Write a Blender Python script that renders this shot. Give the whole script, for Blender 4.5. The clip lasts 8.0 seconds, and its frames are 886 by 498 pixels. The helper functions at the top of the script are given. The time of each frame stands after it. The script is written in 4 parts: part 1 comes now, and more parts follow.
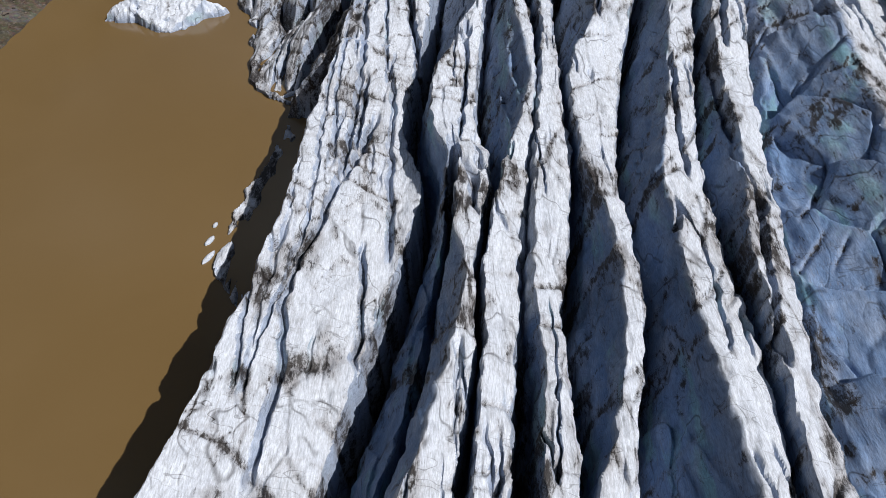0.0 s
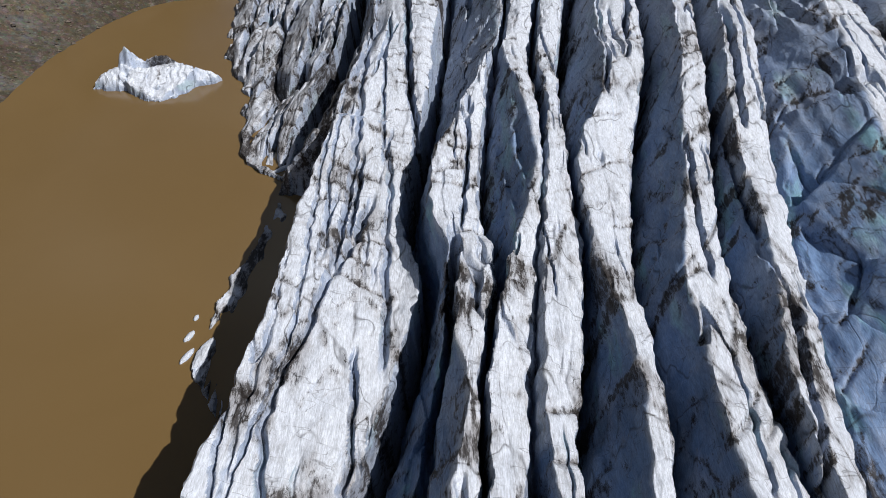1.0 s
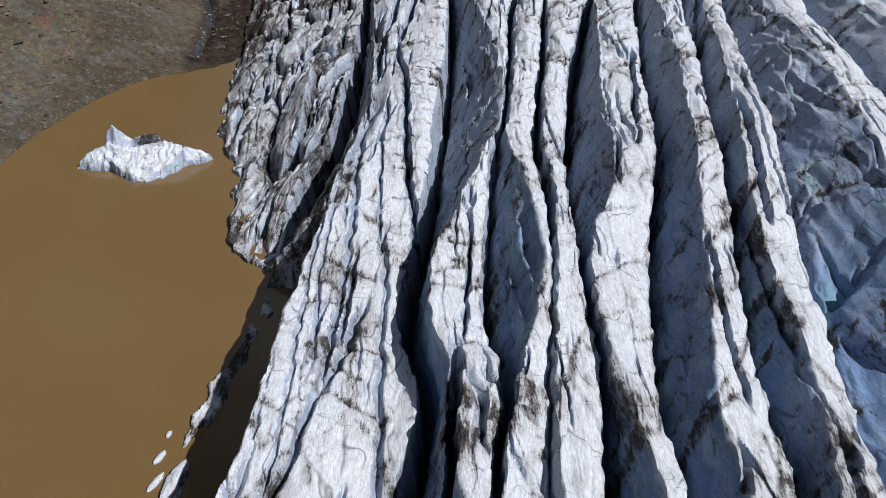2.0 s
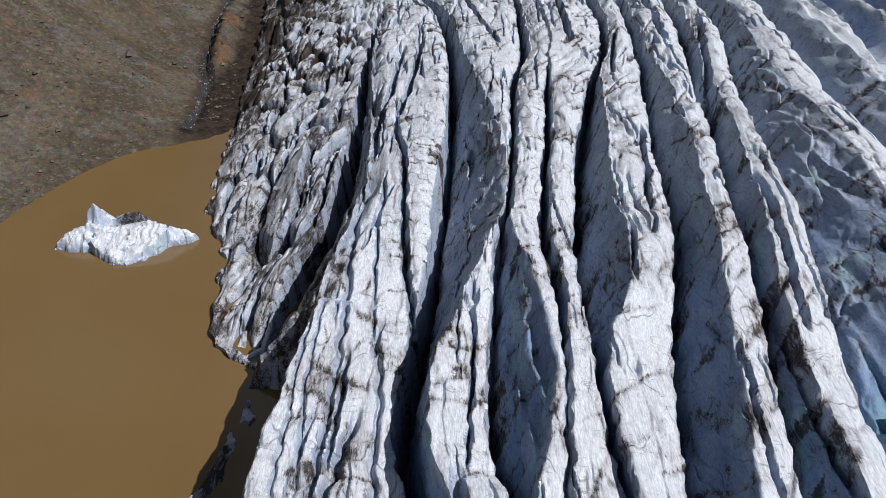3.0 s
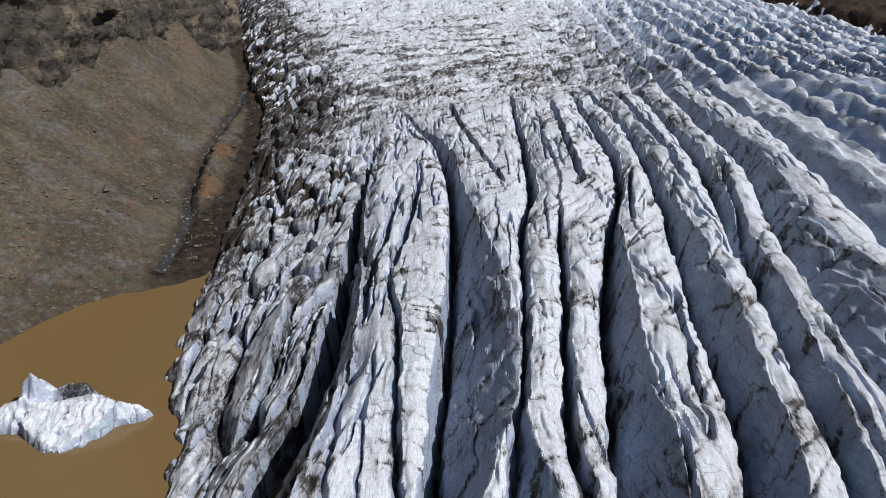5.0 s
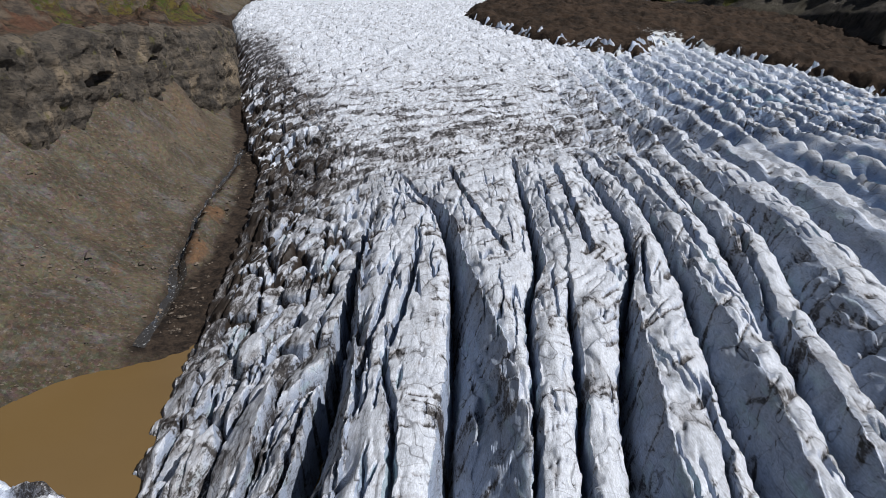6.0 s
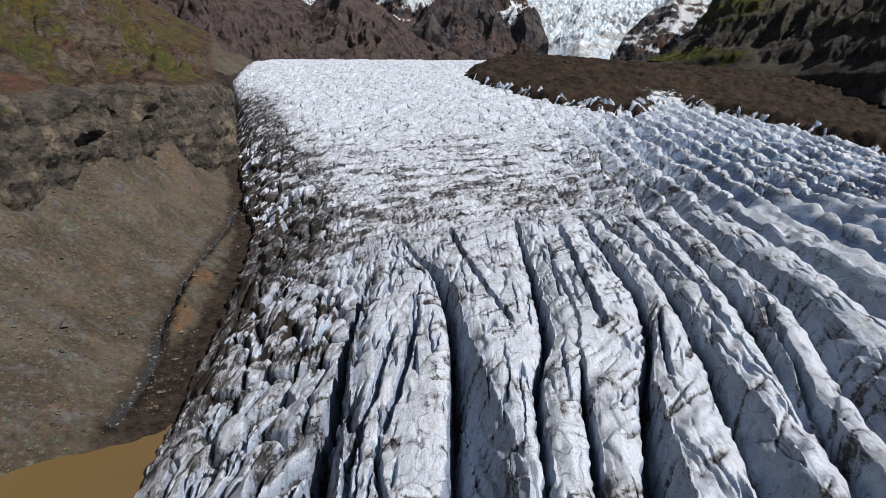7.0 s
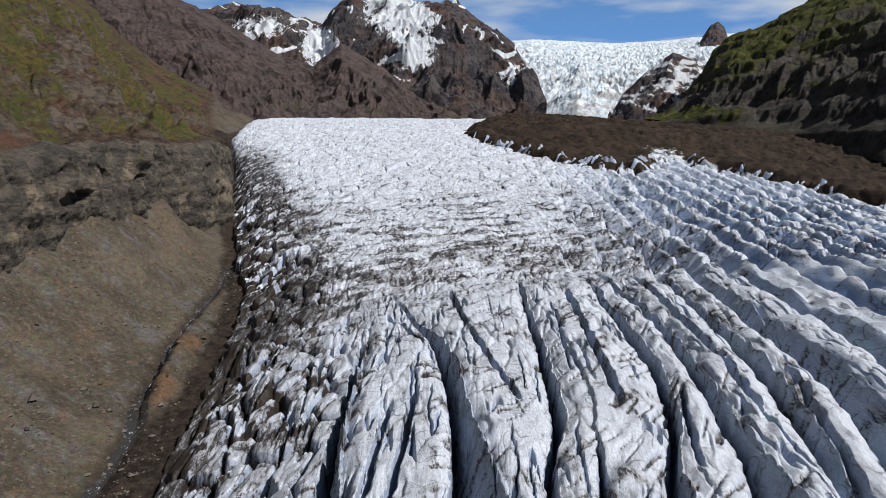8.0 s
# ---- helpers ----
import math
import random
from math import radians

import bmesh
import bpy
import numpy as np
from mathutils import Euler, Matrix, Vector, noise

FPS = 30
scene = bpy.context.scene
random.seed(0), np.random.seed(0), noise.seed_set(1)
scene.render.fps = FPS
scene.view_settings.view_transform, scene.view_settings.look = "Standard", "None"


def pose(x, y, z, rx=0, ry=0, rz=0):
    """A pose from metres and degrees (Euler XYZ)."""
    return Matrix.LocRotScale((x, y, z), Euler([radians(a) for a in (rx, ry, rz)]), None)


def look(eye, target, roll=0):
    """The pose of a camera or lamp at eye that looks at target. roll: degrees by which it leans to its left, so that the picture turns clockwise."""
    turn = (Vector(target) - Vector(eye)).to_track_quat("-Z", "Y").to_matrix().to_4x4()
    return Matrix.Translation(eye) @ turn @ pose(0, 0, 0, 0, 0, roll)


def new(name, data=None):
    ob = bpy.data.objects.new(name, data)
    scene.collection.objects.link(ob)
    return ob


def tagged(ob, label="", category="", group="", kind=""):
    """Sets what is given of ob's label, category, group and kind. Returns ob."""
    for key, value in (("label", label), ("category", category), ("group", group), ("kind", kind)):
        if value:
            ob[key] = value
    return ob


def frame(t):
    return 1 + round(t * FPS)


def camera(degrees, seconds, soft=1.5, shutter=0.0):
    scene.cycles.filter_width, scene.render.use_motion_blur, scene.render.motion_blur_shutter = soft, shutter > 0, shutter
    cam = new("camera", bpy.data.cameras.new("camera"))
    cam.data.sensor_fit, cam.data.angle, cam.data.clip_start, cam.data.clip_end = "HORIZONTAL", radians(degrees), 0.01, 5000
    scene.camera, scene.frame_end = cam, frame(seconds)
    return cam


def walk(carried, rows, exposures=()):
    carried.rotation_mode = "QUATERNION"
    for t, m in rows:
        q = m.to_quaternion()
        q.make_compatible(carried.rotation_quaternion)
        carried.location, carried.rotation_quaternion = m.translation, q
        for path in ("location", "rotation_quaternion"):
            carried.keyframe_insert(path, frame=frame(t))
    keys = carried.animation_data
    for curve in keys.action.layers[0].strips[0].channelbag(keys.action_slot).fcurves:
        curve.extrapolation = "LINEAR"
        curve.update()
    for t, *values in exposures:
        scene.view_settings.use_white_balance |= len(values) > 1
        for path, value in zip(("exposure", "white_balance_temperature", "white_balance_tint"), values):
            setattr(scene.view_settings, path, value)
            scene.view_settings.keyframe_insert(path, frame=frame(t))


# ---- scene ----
cam = camera(66.9, 8.0, soft=0.7)
METRES, EYE, TILT, LEAN, TURN = 100.0, 82.4, -45.0, 0.0, 0.0
ROWS = [
    (0.0, 0.0, 0.0, 0.0, 0.0, 0.0, -0.0),
    (0.5, -0.0, 0.0436, 0.0438, -0.0, 1.5, -0.01),
    (1.0, -0.0004, 0.0878, 0.088, -0.02, 3.56, 0.0),
    (1.5, -0.0013, 0.1317, 0.1315, -0.06, 5.86, 0.0),
    (3.0, -0.0031, 0.2641, 0.2637, -0.14, 12.71, -0.02),
    (3.5, -0.0033, 0.3088, 0.3082, -0.16, 15.05, -0.01),
    (4.0, -0.0042, 0.3532, 0.3528, -0.19, 17.36, -0.01),
    (4.5, -0.0045, 0.398, 0.3972, -0.21, 19.69, -0.02),
    (6.0, -0.0062, 0.5313, 0.5298, -0.29, 26.67, -0.04),
    (6.5, -0.0067, 0.5753, 0.5738, -0.32, 29.01, -0.05),
    (7.0, -0.0071, 0.6199, 0.6175, -0.35, 31.38, -0.05),
    (7.5, -0.0078, 0.6642, 0.6617, -0.38, 33.77, -0.05),
    (8.0, -0.0082, 0.7082, 0.7059, -0.39, 36.15, -0.04),
]
walk(cam, [(t, pose(0, 0, EYE, TILT, LEAN, TURN) @ pose(METRES * x, METRES * y, METRES * z, 90 + pitch, roll, yaw)) for t, x, y, z, yaw, pitch, roll in ROWS])

# ---- light: a clear summer noon, the sun high over the right shoulder ----
SUN_ELEV, SUN_AZ = 48.0, 112.0   # azimuth clockwise from +y
scene.view_settings.exposure = -0.31
world = bpy.data.worlds.new("sky")
scene.world = world
world.use_nodes = True
wn, wl = world.node_tree.nodes, world.node_tree.links
wn.clear()
w_out = wn.new("ShaderNodeOutputWorld")
w_bg = wn.new("ShaderNodeBackground")
w_sky = wn.new("ShaderNodeTexSky")
w_sky.sky_type, w_sky.sun_disc = "NISHITA", False
w_sky.sun_elevation, w_sky.sun_rotation = radians(SUN_ELEV), radians(SUN_AZ)
w_sky.altitude, w_sky.air_density, w_sky.dust_density, w_sky.ozone_density = 100, 1.15, 0.6, 3.0
w_bg.inputs["Strength"].default_value = 0.037
# thin streaks and banks of white cloud, all round the sky
w_tc, w_sep = wn.new("ShaderNodeTexCoord"), wn.new("ShaderNodeSeparateXYZ")
w_map, w_noise, w_ramp, w_mix = wn.new("ShaderNodeMapping"), wn.new("ShaderNodeTexNoise"), wn.new("ShaderNodeValToRGB"), wn.new("ShaderNodeMix")
w_map.inputs["Scale"].default_value = (2.2, 2.2, 11.0)
w_noise.inputs["Scale"].default_value, w_noise.inputs["Detail"].default_value = 1.6, 7.0
w_ramp.color_ramp.elements[0].position, w_ramp.color_ramp.elements[1].position = 0.52, 0.74
w_mix.data_type = "RGBA"
w_mix.inputs["B"].default_value = (21.5, 22.4, 23.5, 1)
wl.new(w_tc.outputs["Generated"], w_map.inputs["Vector"])
wl.new(w_map.outputs["Vector"], w_noise.inputs["Vector"])
w_bank, w_sum = wn.new("ShaderNodeMapRange"), wn.new("ShaderNodeMath")
w_bank.inputs["From Min"].default_value, w_bank.inputs["From Max"].default_value = 0.14, 0.34
w_bank.inputs["To Min"].default_value, w_bank.inputs["To Max"].default_value = 0.13, 0.0
wl.new(w_noise.outputs["Fac"], w_sum.inputs[0])
wl.new(w_bank.outputs["Result"], w_sum.inputs[1])
wl.new(w_sum.outputs[0], w_ramp.inputs["Fac"])
wl.new(w_ramp.outputs["Color"], w_mix.inputs["Factor"])
w_haze, w_low = wn.new("ShaderNodeMix"), wn.new("ShaderNodeMapRange")
w_haze.data_type = "RGBA"
w_haze.inputs["A"].default_value = (5.0, 12.8, 29.0, 1)
w_low.inputs["From Min"].default_value, w_low.inputs["From Max"].default_value = 0.02, 0.42
wl.new(w_tc.outputs["Generated"], w_sep.inputs[0])
wl.new(w_sep.outputs["Z"], w_low.inputs["Value"])
wl.new(w_sep.outputs["Z"], w_bank.inputs["Value"])
wl.new(w_low.outputs["Result"], w_haze.inputs["Factor"])
wl.new(w_sky.outputs["Color"], w_haze.inputs["B"])
wl.new(w_haze.outputs["Result"], w_mix.inputs["A"])
wl.new(w_mix.outputs["Result"], w_bg.inputs["Color"])
wl.new(w_bg.outputs["Background"], w_out.inputs["Surface"])

sun = new("sun", bpy.data.lights.new("sun", "SUN"))
sun.data.energy, sun.data.angle, sun.data.color = 5.3, radians(0.53), (1.0, 0.975, 0.95)
az, el = radians(SUN_AZ), radians(SUN_ELEV)
TO_SUN = Vector((math.sin(az) * math.cos(el), math.cos(az) * math.cos(el), math.sin(el)))
sun.matrix_world = look(TO_SUN * 400, (0, 0, 0))


# ---- noise for shaping the land ----
TABLE = np.random.default_rng(7).permutation(4096).astype(np.int32)
GRAD_X, GRAD_Y = np.cos(TABLE * (2 * math.pi / 4096)), np.sin(TABLE * (2 * math.pi / 4096))


def spot(ix, iy, seed):
    return (TABLE[(ix + 389 * seed) & 4095] + 7 * iy + 61 * seed) & 4095


def lattice(ix, iy, seed):
    """A random number from 0 to 1 at each whole-numbered place."""
    return TABLE[spot(np.asarray(ix, np.int32), np.asarray(iy, np.int32), seed)] / 4096.0


def pn(x, y, seed=0):
    """Gradient noise, about -0.7 to 0.7."""
    x, y = np.broadcast_arrays(np.asarray(x, float), np.asarray(y, float))
    ix, iy = np.floor(x).astype(np.int32), np.floor(y).astype(np.int32)
    fx, fy = x - ix, y - iy
    u, v = fx * fx * fx * (fx * (fx * 6 - 15) + 10), fy * fy * fy * (fy * (fy * 6 - 15) + 10)

    def corner(dx, dy):
        i = spot(ix + dx, iy + dy, seed)
        return GRAD_X[i] * (fx - dx) + GRAD_Y[i] * (fy - dy)
    low, high = corner(0, 0), corner(0, 1)
    low = low + (corner(1, 0) - low) * u
    high = high + (corner(1, 1) - high) * u
    return low + (high - low) * v


def fbm(x, y, octaves=4, seed=0, gain=0.5):
    total, amp = 0.0, 1.0
    for i in range(octaves):
        total = total + amp * pn(x * 2 ** i + 17.3 * i, y * 2 ** i - 9.1 * i, seed + i)
        amp *= gain
    return total


def ridged(x, y, octaves=4, seed=0, gain=0.5):
    total, amp = 0.0, 1.0
    for i in range(octaves):
        total = total + amp * (1 - 2.2 * np.abs(pn(x * 2 ** i + 5.7 * i, y * 2 ** i + 3.9 * i, seed + i)))
        amp *= gain
    return total


def cells(x, y, seed=0):
    """Worley cells: gap to the next cell (0 on the joints), two random numbers per cell, and the way from its middle."""
    x, y = np.broadcast_arrays(np.asarray(x, float), np.asarray(y, float))
    ix, iy = np.floor(x), np.floor(y)
    f1, f2 = np.full(x.shape, 9.0), np.full(x.shape, 9.0)
    mx, my, ox, oy = np.zeros(x.shape), np.zeros(x.shape), np.zeros(x.shape), np.zeros(x.shape)
    for dx in (-1, 0, 1):
        for dy in (-1, 0, 1):
            cx, cy = ix + dx, iy + dy
            px, py = x - cx - 0.1 - 0.8 * lattice(cx, cy, seed), y - cy - 0.1 - 0.8 * lattice(cx, cy, seed + 7)
            d = np.hypot(px, py)
            near = d < f1
            f2 = np.where(near, f1, np.minimum(f2, d))
            f1 = np.where(near, d, f1)
            mx, my, ox, oy = np.where(near, cx, mx), np.where(near, cy, my), np.where(near, px, ox), np.where(near, py, oy)
    return f2 - f1, lattice(mx, my, seed + 13), lattice(mx, my, seed + 29), ox, oy


def sm(a, b, x):
    t = np.clip((np.asarray(x, float) - a) / (b - a), 0, 1)
    return t * t * (3 - 2 * t)


def line(*pairs):
    """A smooth curve through pairs of (y, x): gives x at y."""
    ys, xs = np.array([p[0] for p in pairs], float), np.array([p[1] for p in pairs], float)

    def at(y):
        y = np.asarray(y, float)
        return (np.interp(y - 4, ys, xs) + 2 * np.interp(y, ys, xs) + np.interp(y + 4, ys, xs)) / 4
    return at


# ---- plan of the glacier ----
RISE = line((0, 18.5), (100, 19), (130, 21.5), (160, 23.5), (200, 25), (240, 28), (280, 31.5), (340, 35.5), (425, 43), (500, 52), (600, 67), (700, 82), (800, 98), (900, 110), (1000, 116), (1100, 117.5), (1600, 120))
CANT = line((0, 0.10), (100, 0.12), (150, 0.25), (200, 0.22), (240, 0.19), (320, 0.13), (400, 0.075), (480, 0.04), (620, 0.0), (1500, 0.0))
CANT_RIGHT = line((0, 0.10), (100, 0.10), (130, 0.14), (240, 0.145), (270, 0.11), (310, 0.09), (330, 0.075), (400, 0.06), (480, 0.04), (620, 0.0), (1500, 0.0))
MARGIN = line((0, -40), (30, -37), (50, -35), (68, -33), (76, -38.2), (88, -38.3), (105, -35.5), (122, -33.5), (128, -33), (133, -45), (160, -47.5), (184, -59), (200, -62), (228, -65), (262, -70), (304, -73.5), (342, -78), (393, -87), (430, -102), (461, -110), (527, -134), (620, -164), (760, -212), (893, -236), (1000, -244), (1100, -266), (1600, -420))
EDGE = line((20, -34), (31, -31.8), (44, -28.8), (59, -26.5), (79, -23.6), (98, -23.6), (112, -22), (125, -20.8), (136, -19.4), (150, -16.6), (172, -15.4), (190, -17), (215, -19), (243, -21), (276, -21.5), (330, -24))
RIGHT = line((0, 140), (200, 190), (330, 225), (480, 252), (623, 278), (700, 320), (900, 420), (1600, 700))

# main crevasses: the lip of the ridge on the -x side, the crest of the ridge on the +x side, depth
C_LAKE = line((20, -46), (120, -42), (127, -32.5), (140, -30.5), (150, -29), (160, -25.5), (167, -24.2), (192, -23), (243, -22.8), (276, -22), (340, -30))
LAKE_LIP = line((20, -60), (118, -50), (123, -34), (140, -31.5), (150, -29.6), (160, -26.6), (167, -25.3), (192, -24.4), (243, -23.8), (276, -23.2), (340, -31))
LAKE_DEPTH = line((100, 0), (120, 0), (128, 17), (160, 20), (205, 18), (243, 12), (276, 6), (300, 0))
LIPS = (
    line((10, -17), (33, -14.4), (40, -12.8), (50, -11.0), (59, -8.4), (69, -6.7), (74, -5.7), (80, -4.1), (86, -3.2), (93, -4.2), (97, -6.6), (104, -6.9), (118, -5.8), (126, -4.4), (147, -2.3), (167, -0.9), (182, 0.1), (197, 1.0), (228, 1.7), (250, 0.6), (280, -2.9), (300, -9), (340, -22)),
    line((10, -1), (32, 1.3), (41, 2.9), (49, 3.9), (59, 4.1), (69, 5.4), (79, 7.2), (86, 7.6), (96, 5.2), (102, 5.8), (114, 6.4), (124, 7.6), (132, 8.2), (144, 10.5), (153, 12.1), (165, 13.8), (178, 15.3), (196, 16.5), (212, 17.8), (226, 22.4), (252, 23.5), (282, 24.7), (326, 25.6), (340, 26)),
    line((10, 5), (32, 6.9), (42, 8.4), (53, 9.6), (66, 11.2), (85, 13.5), (105, 16.6), (119, 17.3), (138, 17.2), (149, 18.6), (158, 20.0), (178, 22.8), (207, 26.5), (230, 30.5), (262, 31.5), (340, 33)),
    line((10, 12.5), (32, 14.0), (46, 14.6), (52, 14.1), (57, 15.3), (67, 17.4), (78, 19.2), (90, 20.6), (110, 20.8), (124, 20.9), (134, 21.8), (148, 24.4), (164, 27.0), (181, 30.8), (204, 37.0), (219, 43.0), (230, 45.4), (253, 48.2), (274, 48.2), (340, 49)),
    line((10, 16), (33, 19.8), (43, 22.5), (54, 25.2), (68, 25.7), (78, 25.6), (86, 27.3), (100, 30.2), (113, 33.2), (128, 37.6), (138, 40.3), (152, 42.0), (168, 43.6), (180, 46.0), (196, 48.4), (214, 51.6), (240, 54.0), (270, 57.6), (300, 56.8), (340, 52.5)),
    line((10, 31.5), (31, 34.4), (40, 36.2), (50, 37.5), (55, 36.8), (67, 37.6), (78, 38.3), (89, 40.4), (100, 43.0), (114, 45.9), (130, 48.9), (141, 50), (165, 55), (195, 60), (223, 65.3), (251, 69), (289, 71.5), (340, 73)),
    line((10, 38.5), (31, 40.0), (41, 40.8), (56, 43.9), (74, 46.7), (84, 48.9), (92, 51.1), (103, 53.3), (113, 55.6), (127, 58.3), (137, 60.3), (150, 61.6), (191, 68.7), (213, 74), (233, 77), (269, 78.5), (340, 84)),
    line((10, 72), (100, 79), (160, 84), (200, 88), (230, 91), (268, 95), (340, 100)),
)
CRESTS = (
    line((10, -9), (30, -4.7), (37, -0.9), (48, 0.9), (57, 3.0), (63, 4.0), (70, 0.9), (80, 1.2), (88, 0.4), (94, -2.4), (111, -1.4), (115, 0.9), (123, 3.8), (131, 6.2), (139, 9.4), (150, 12.0), (165, 13.5), (178, 13.6), (192, 12.3), (206, 10.2), (225, 7.0), (245, 5.2), (262, 4.0), (285, -0.8), (300, -7.5), (340, -20)),
    line((10, 0.5), (30, 2.9), (45, 4.6), (62, 5.4), (67, 6.5), (78, 8.4), (85, 9.8), (89, 11.8), (100, 14.9), (108, 16.4), (118, 15.2), (126, 14.4), (134, 13.4), (143, 12.2), (153, 13.5), (178, 17), (196, 18.4), (212, 20.0), (226, 25.0), (252, 26.0), (282, 26.6), (340, 27.4)),
    line((10, 9), (29, 9.9), (37, 10.9), (45, 12.2), (52, 11.5), (66, 12.3), (85, 14.6), (119, 18.8), (138, 18.8), (158, 21.6), (178, 24.6), (207, 28), (340, 34.4)),
    line((10, 13), (29, 14.6), (36, 18.5), (44, 20.6), (50, 22.2), (62, 23.3), (69, 23.2), (74, 21.8), (80, 20.8), (105, 22.3), (113, 24), (117, 27.5), (125, 29.6), (137, 31.6), (152, 32.6), (177, 36.0), (193, 38.6), (208, 40.4), (219, 45.4), (253, 50.8), (340, 51)),
    line((10, 30), (39, 30.6), (60, 30.4), (71, 31.6), (80, 33.0), (87, 34.8), (100, 38.2), (113, 40.9), (125, 43.6), (135, 45.6), (151, 47.8), (166, 50.5), (182, 53.0), (200, 53.9), (235, 56.0), (270, 60), (300, 59), (340, 54.5)),
    line((10, 33), (33, 35.6), (47, 38.4), (54, 38.4), (60, 39), (64, 40.2), (72, 42.2), (80, 44.5), (89, 45.4), (102, 46.4), (115, 48.6), (129, 52.1), (141, 54.6), (165, 59.5), (195, 64), (223, 68.5), (251, 72), (340, 75.5)),
    line((10, 63), (60, 66), (89, 67.6), (103, 70.4), (130, 73), (150, 75), (179, 76.5), (200, 78.5), (233, 83), (269, 84), (340, 88)),
    line((10, 80), (100, 90), (160, 94), (200, 97), (230, 99), (268, 101), (340, 104)),
)
DEPTHS = (
    line((10, 22), (60, 23), (100, 21), (130, 22), (200, 20), (250, 15), (280, 10), (300, 5), (345, 0)),
    line((10, 14), (60, 15), (90, 15), (112, 12), (140, 8), (165, 9), (200, 12), (230, 14), (270, 13), (300, 6), (345, 1)),
    line((10, 15), (46, 15), (54, 2), (108, 2), (120, 9), (140, 12), (190, 12), (208, 6), (216, 0), (345, 0)),
    line((10, 17), (70, 16), (84, 8), (112, 8), (120, 16), (180, 17), (215, 12), (260, 10), (300, 5), (345, 1)),
    line((10, 19), (60, 18), (74, 12), (84, 10), (100, 16), (130, 16), (160, 13), (190, 10), (240, 8), (300, 6), (345, 4)),
    line((10, 8), (50, 12), (70, 10), (90, 7), (130, 8), (200, 8), (260, 7), (345, 5)),
    line((10, 14), (70, 13), (100, 13), (130, 12), (160, 9.5), (200, 9), (260, 8), (345, 6)),
    line((10, 0), (120, 0), (150, 6), (200, 8.5), (345, 7)),
)
C_ONE, C_TWO, C_THREE, C_FOUR, C_FIVE, C_SIX, C_SEVEN, C_EIGHT = [(lambda y, lip=lip, crest=crest: lip(y) + np.minimum(1.2, 0.35 * (crest(y) - lip(y)))) for lip, crest in zip(LIPS, CRESTS)]
BREAKS = (C_LAKE, C_ONE, C_TWO, C_THREE, C_FOUR, C_FIVE, C_SIX, C_SEVEN, C_EIGHT)
# narrow cracks in the ridges: course, from y, to y, half width, depth
CRACKS = (
    (line((34, -21.5), (43, -20.5), (50, -19.9), (56, -21.1), (63, -21.1), (70, -19.7), (80, -17.3), (89, -16.9), (101, -16.1), (116, -15.8), (131, -16.1), (154, -17), (170, -16.2)), 34, 165, 0.55, 2.4),
    (line((86, -16.6), (94, -14.1), (106, -11.8)), 86, 104, 0.7, 3.0), (line((95, -15.1), (105, -14.7), (115, -14.9)), 94, 116, 0.5, 2.6),
    (line((72, -8.1), (82, -8.4), (93, -9.3), (108, -9.0), (119, -10.6)), 70, 118, 0.55, 2.0), (line((53, -12), (57, -10.8), (64, -11.3), (70, -12.1)), 52, 71, 0.4, 3.2),
    (line((44, -23.9), (52, -24.3), (63, -23.7), (72, -22.6)), 42, 74, 0.4, 1.0),
    (line((118, -4.4), (127, -4.9), (133, -6), (144, -7.1), (154, -7.7), (171, -8.4), (198, -12.2)), 118, 196, 0.7, 6.0),
    (line((178, -15.8), (197, -16), (216, -13.6), (244, -12)), 178, 244, 0.9, 5.0), (line((200, -11), (225, -7.5), (250, -6.4)), 200, 250, 0.9, 6.0),
    (line((60, -2.6), (64, -0.8), (68, 0.7), (76, 1.0), (88, 1.5)), 61, 89, 0.9, 10.0), (line((92, 2.6), (102, 3.6), (114, 4.5)), 92, 116, 0.35, 4.0),
    (line((28, -8), (34, -6.2), (43, -3.8), (50, -2.4), (62, -1.2)), 26, 62, 1.0, 7.0),
    (line((40, 9.6), (51, 9.6), (58, 10.5), (66, 11.2)), 48, 68, 0.5, 1.4), (line((24, 9.0), (48, 11.0)), 22, 46, 0.5, 6.0),
    (line((78, 35.8), (87, 36.9), (97, 38.2), (107, 39.9)), 78, 107, 0.45, 5.0), (line((84, 44), (100, 46.2), (116, 48.1)), 84, 117, 0.5, 4.0),
    (line((46, 38.2), (53, 39.7), (60, 41.2), (68, 43.3)), 44, 70, 0.5, 4.5), (line((110, 50), (124, 52.8), (134, 54.4), (146, 56.2)), 110, 146, 0.6, 5.0),
    (line((122, 29.4), (129, 30.7), (137, 32.2)), 122, 137, 0.45, 4.0), (line((143, 37.1), (159, 40.4), (175, 43)), 143, 174, 0.6, 5.0),
    (line((230, 36), (259, 37.4), (296, 39.4), (320, 40)), 232, 312, 1.0, 8.0), (line((240, 16.8), (255, 13.1), (276, 9), (300, 5.6), (323, 2.7)), 240, 322, 0.7, 5.0),
    (line((199, 49.9), (214, 52.6), (229, 55.6)), 196, 230, 0.7, 4.0), (line((206, 43), (219, 46), (235, 50)), 205, 232, 0.6, 4.0),
    (line((225, 60.5), (262, 64), (310, 65)), 222, 318, 1.2, 5.0), (line((170, 58), (205, 66), (240, 74)), 172, 238, 0.8, 4.0),
    (line((280, -5), (287, -7.6), (307, -18)), 282, 308, 0.8, 4.0),
)


def bed(x, y):
    """Land and lake floor under the ice."""
    return np.interp(y, [0, 150, 230, 290, 360, 430, 530, 620, 900, 1600], [-6, -5, -1, 3, 12, 20, 28, 40, 70, 90])


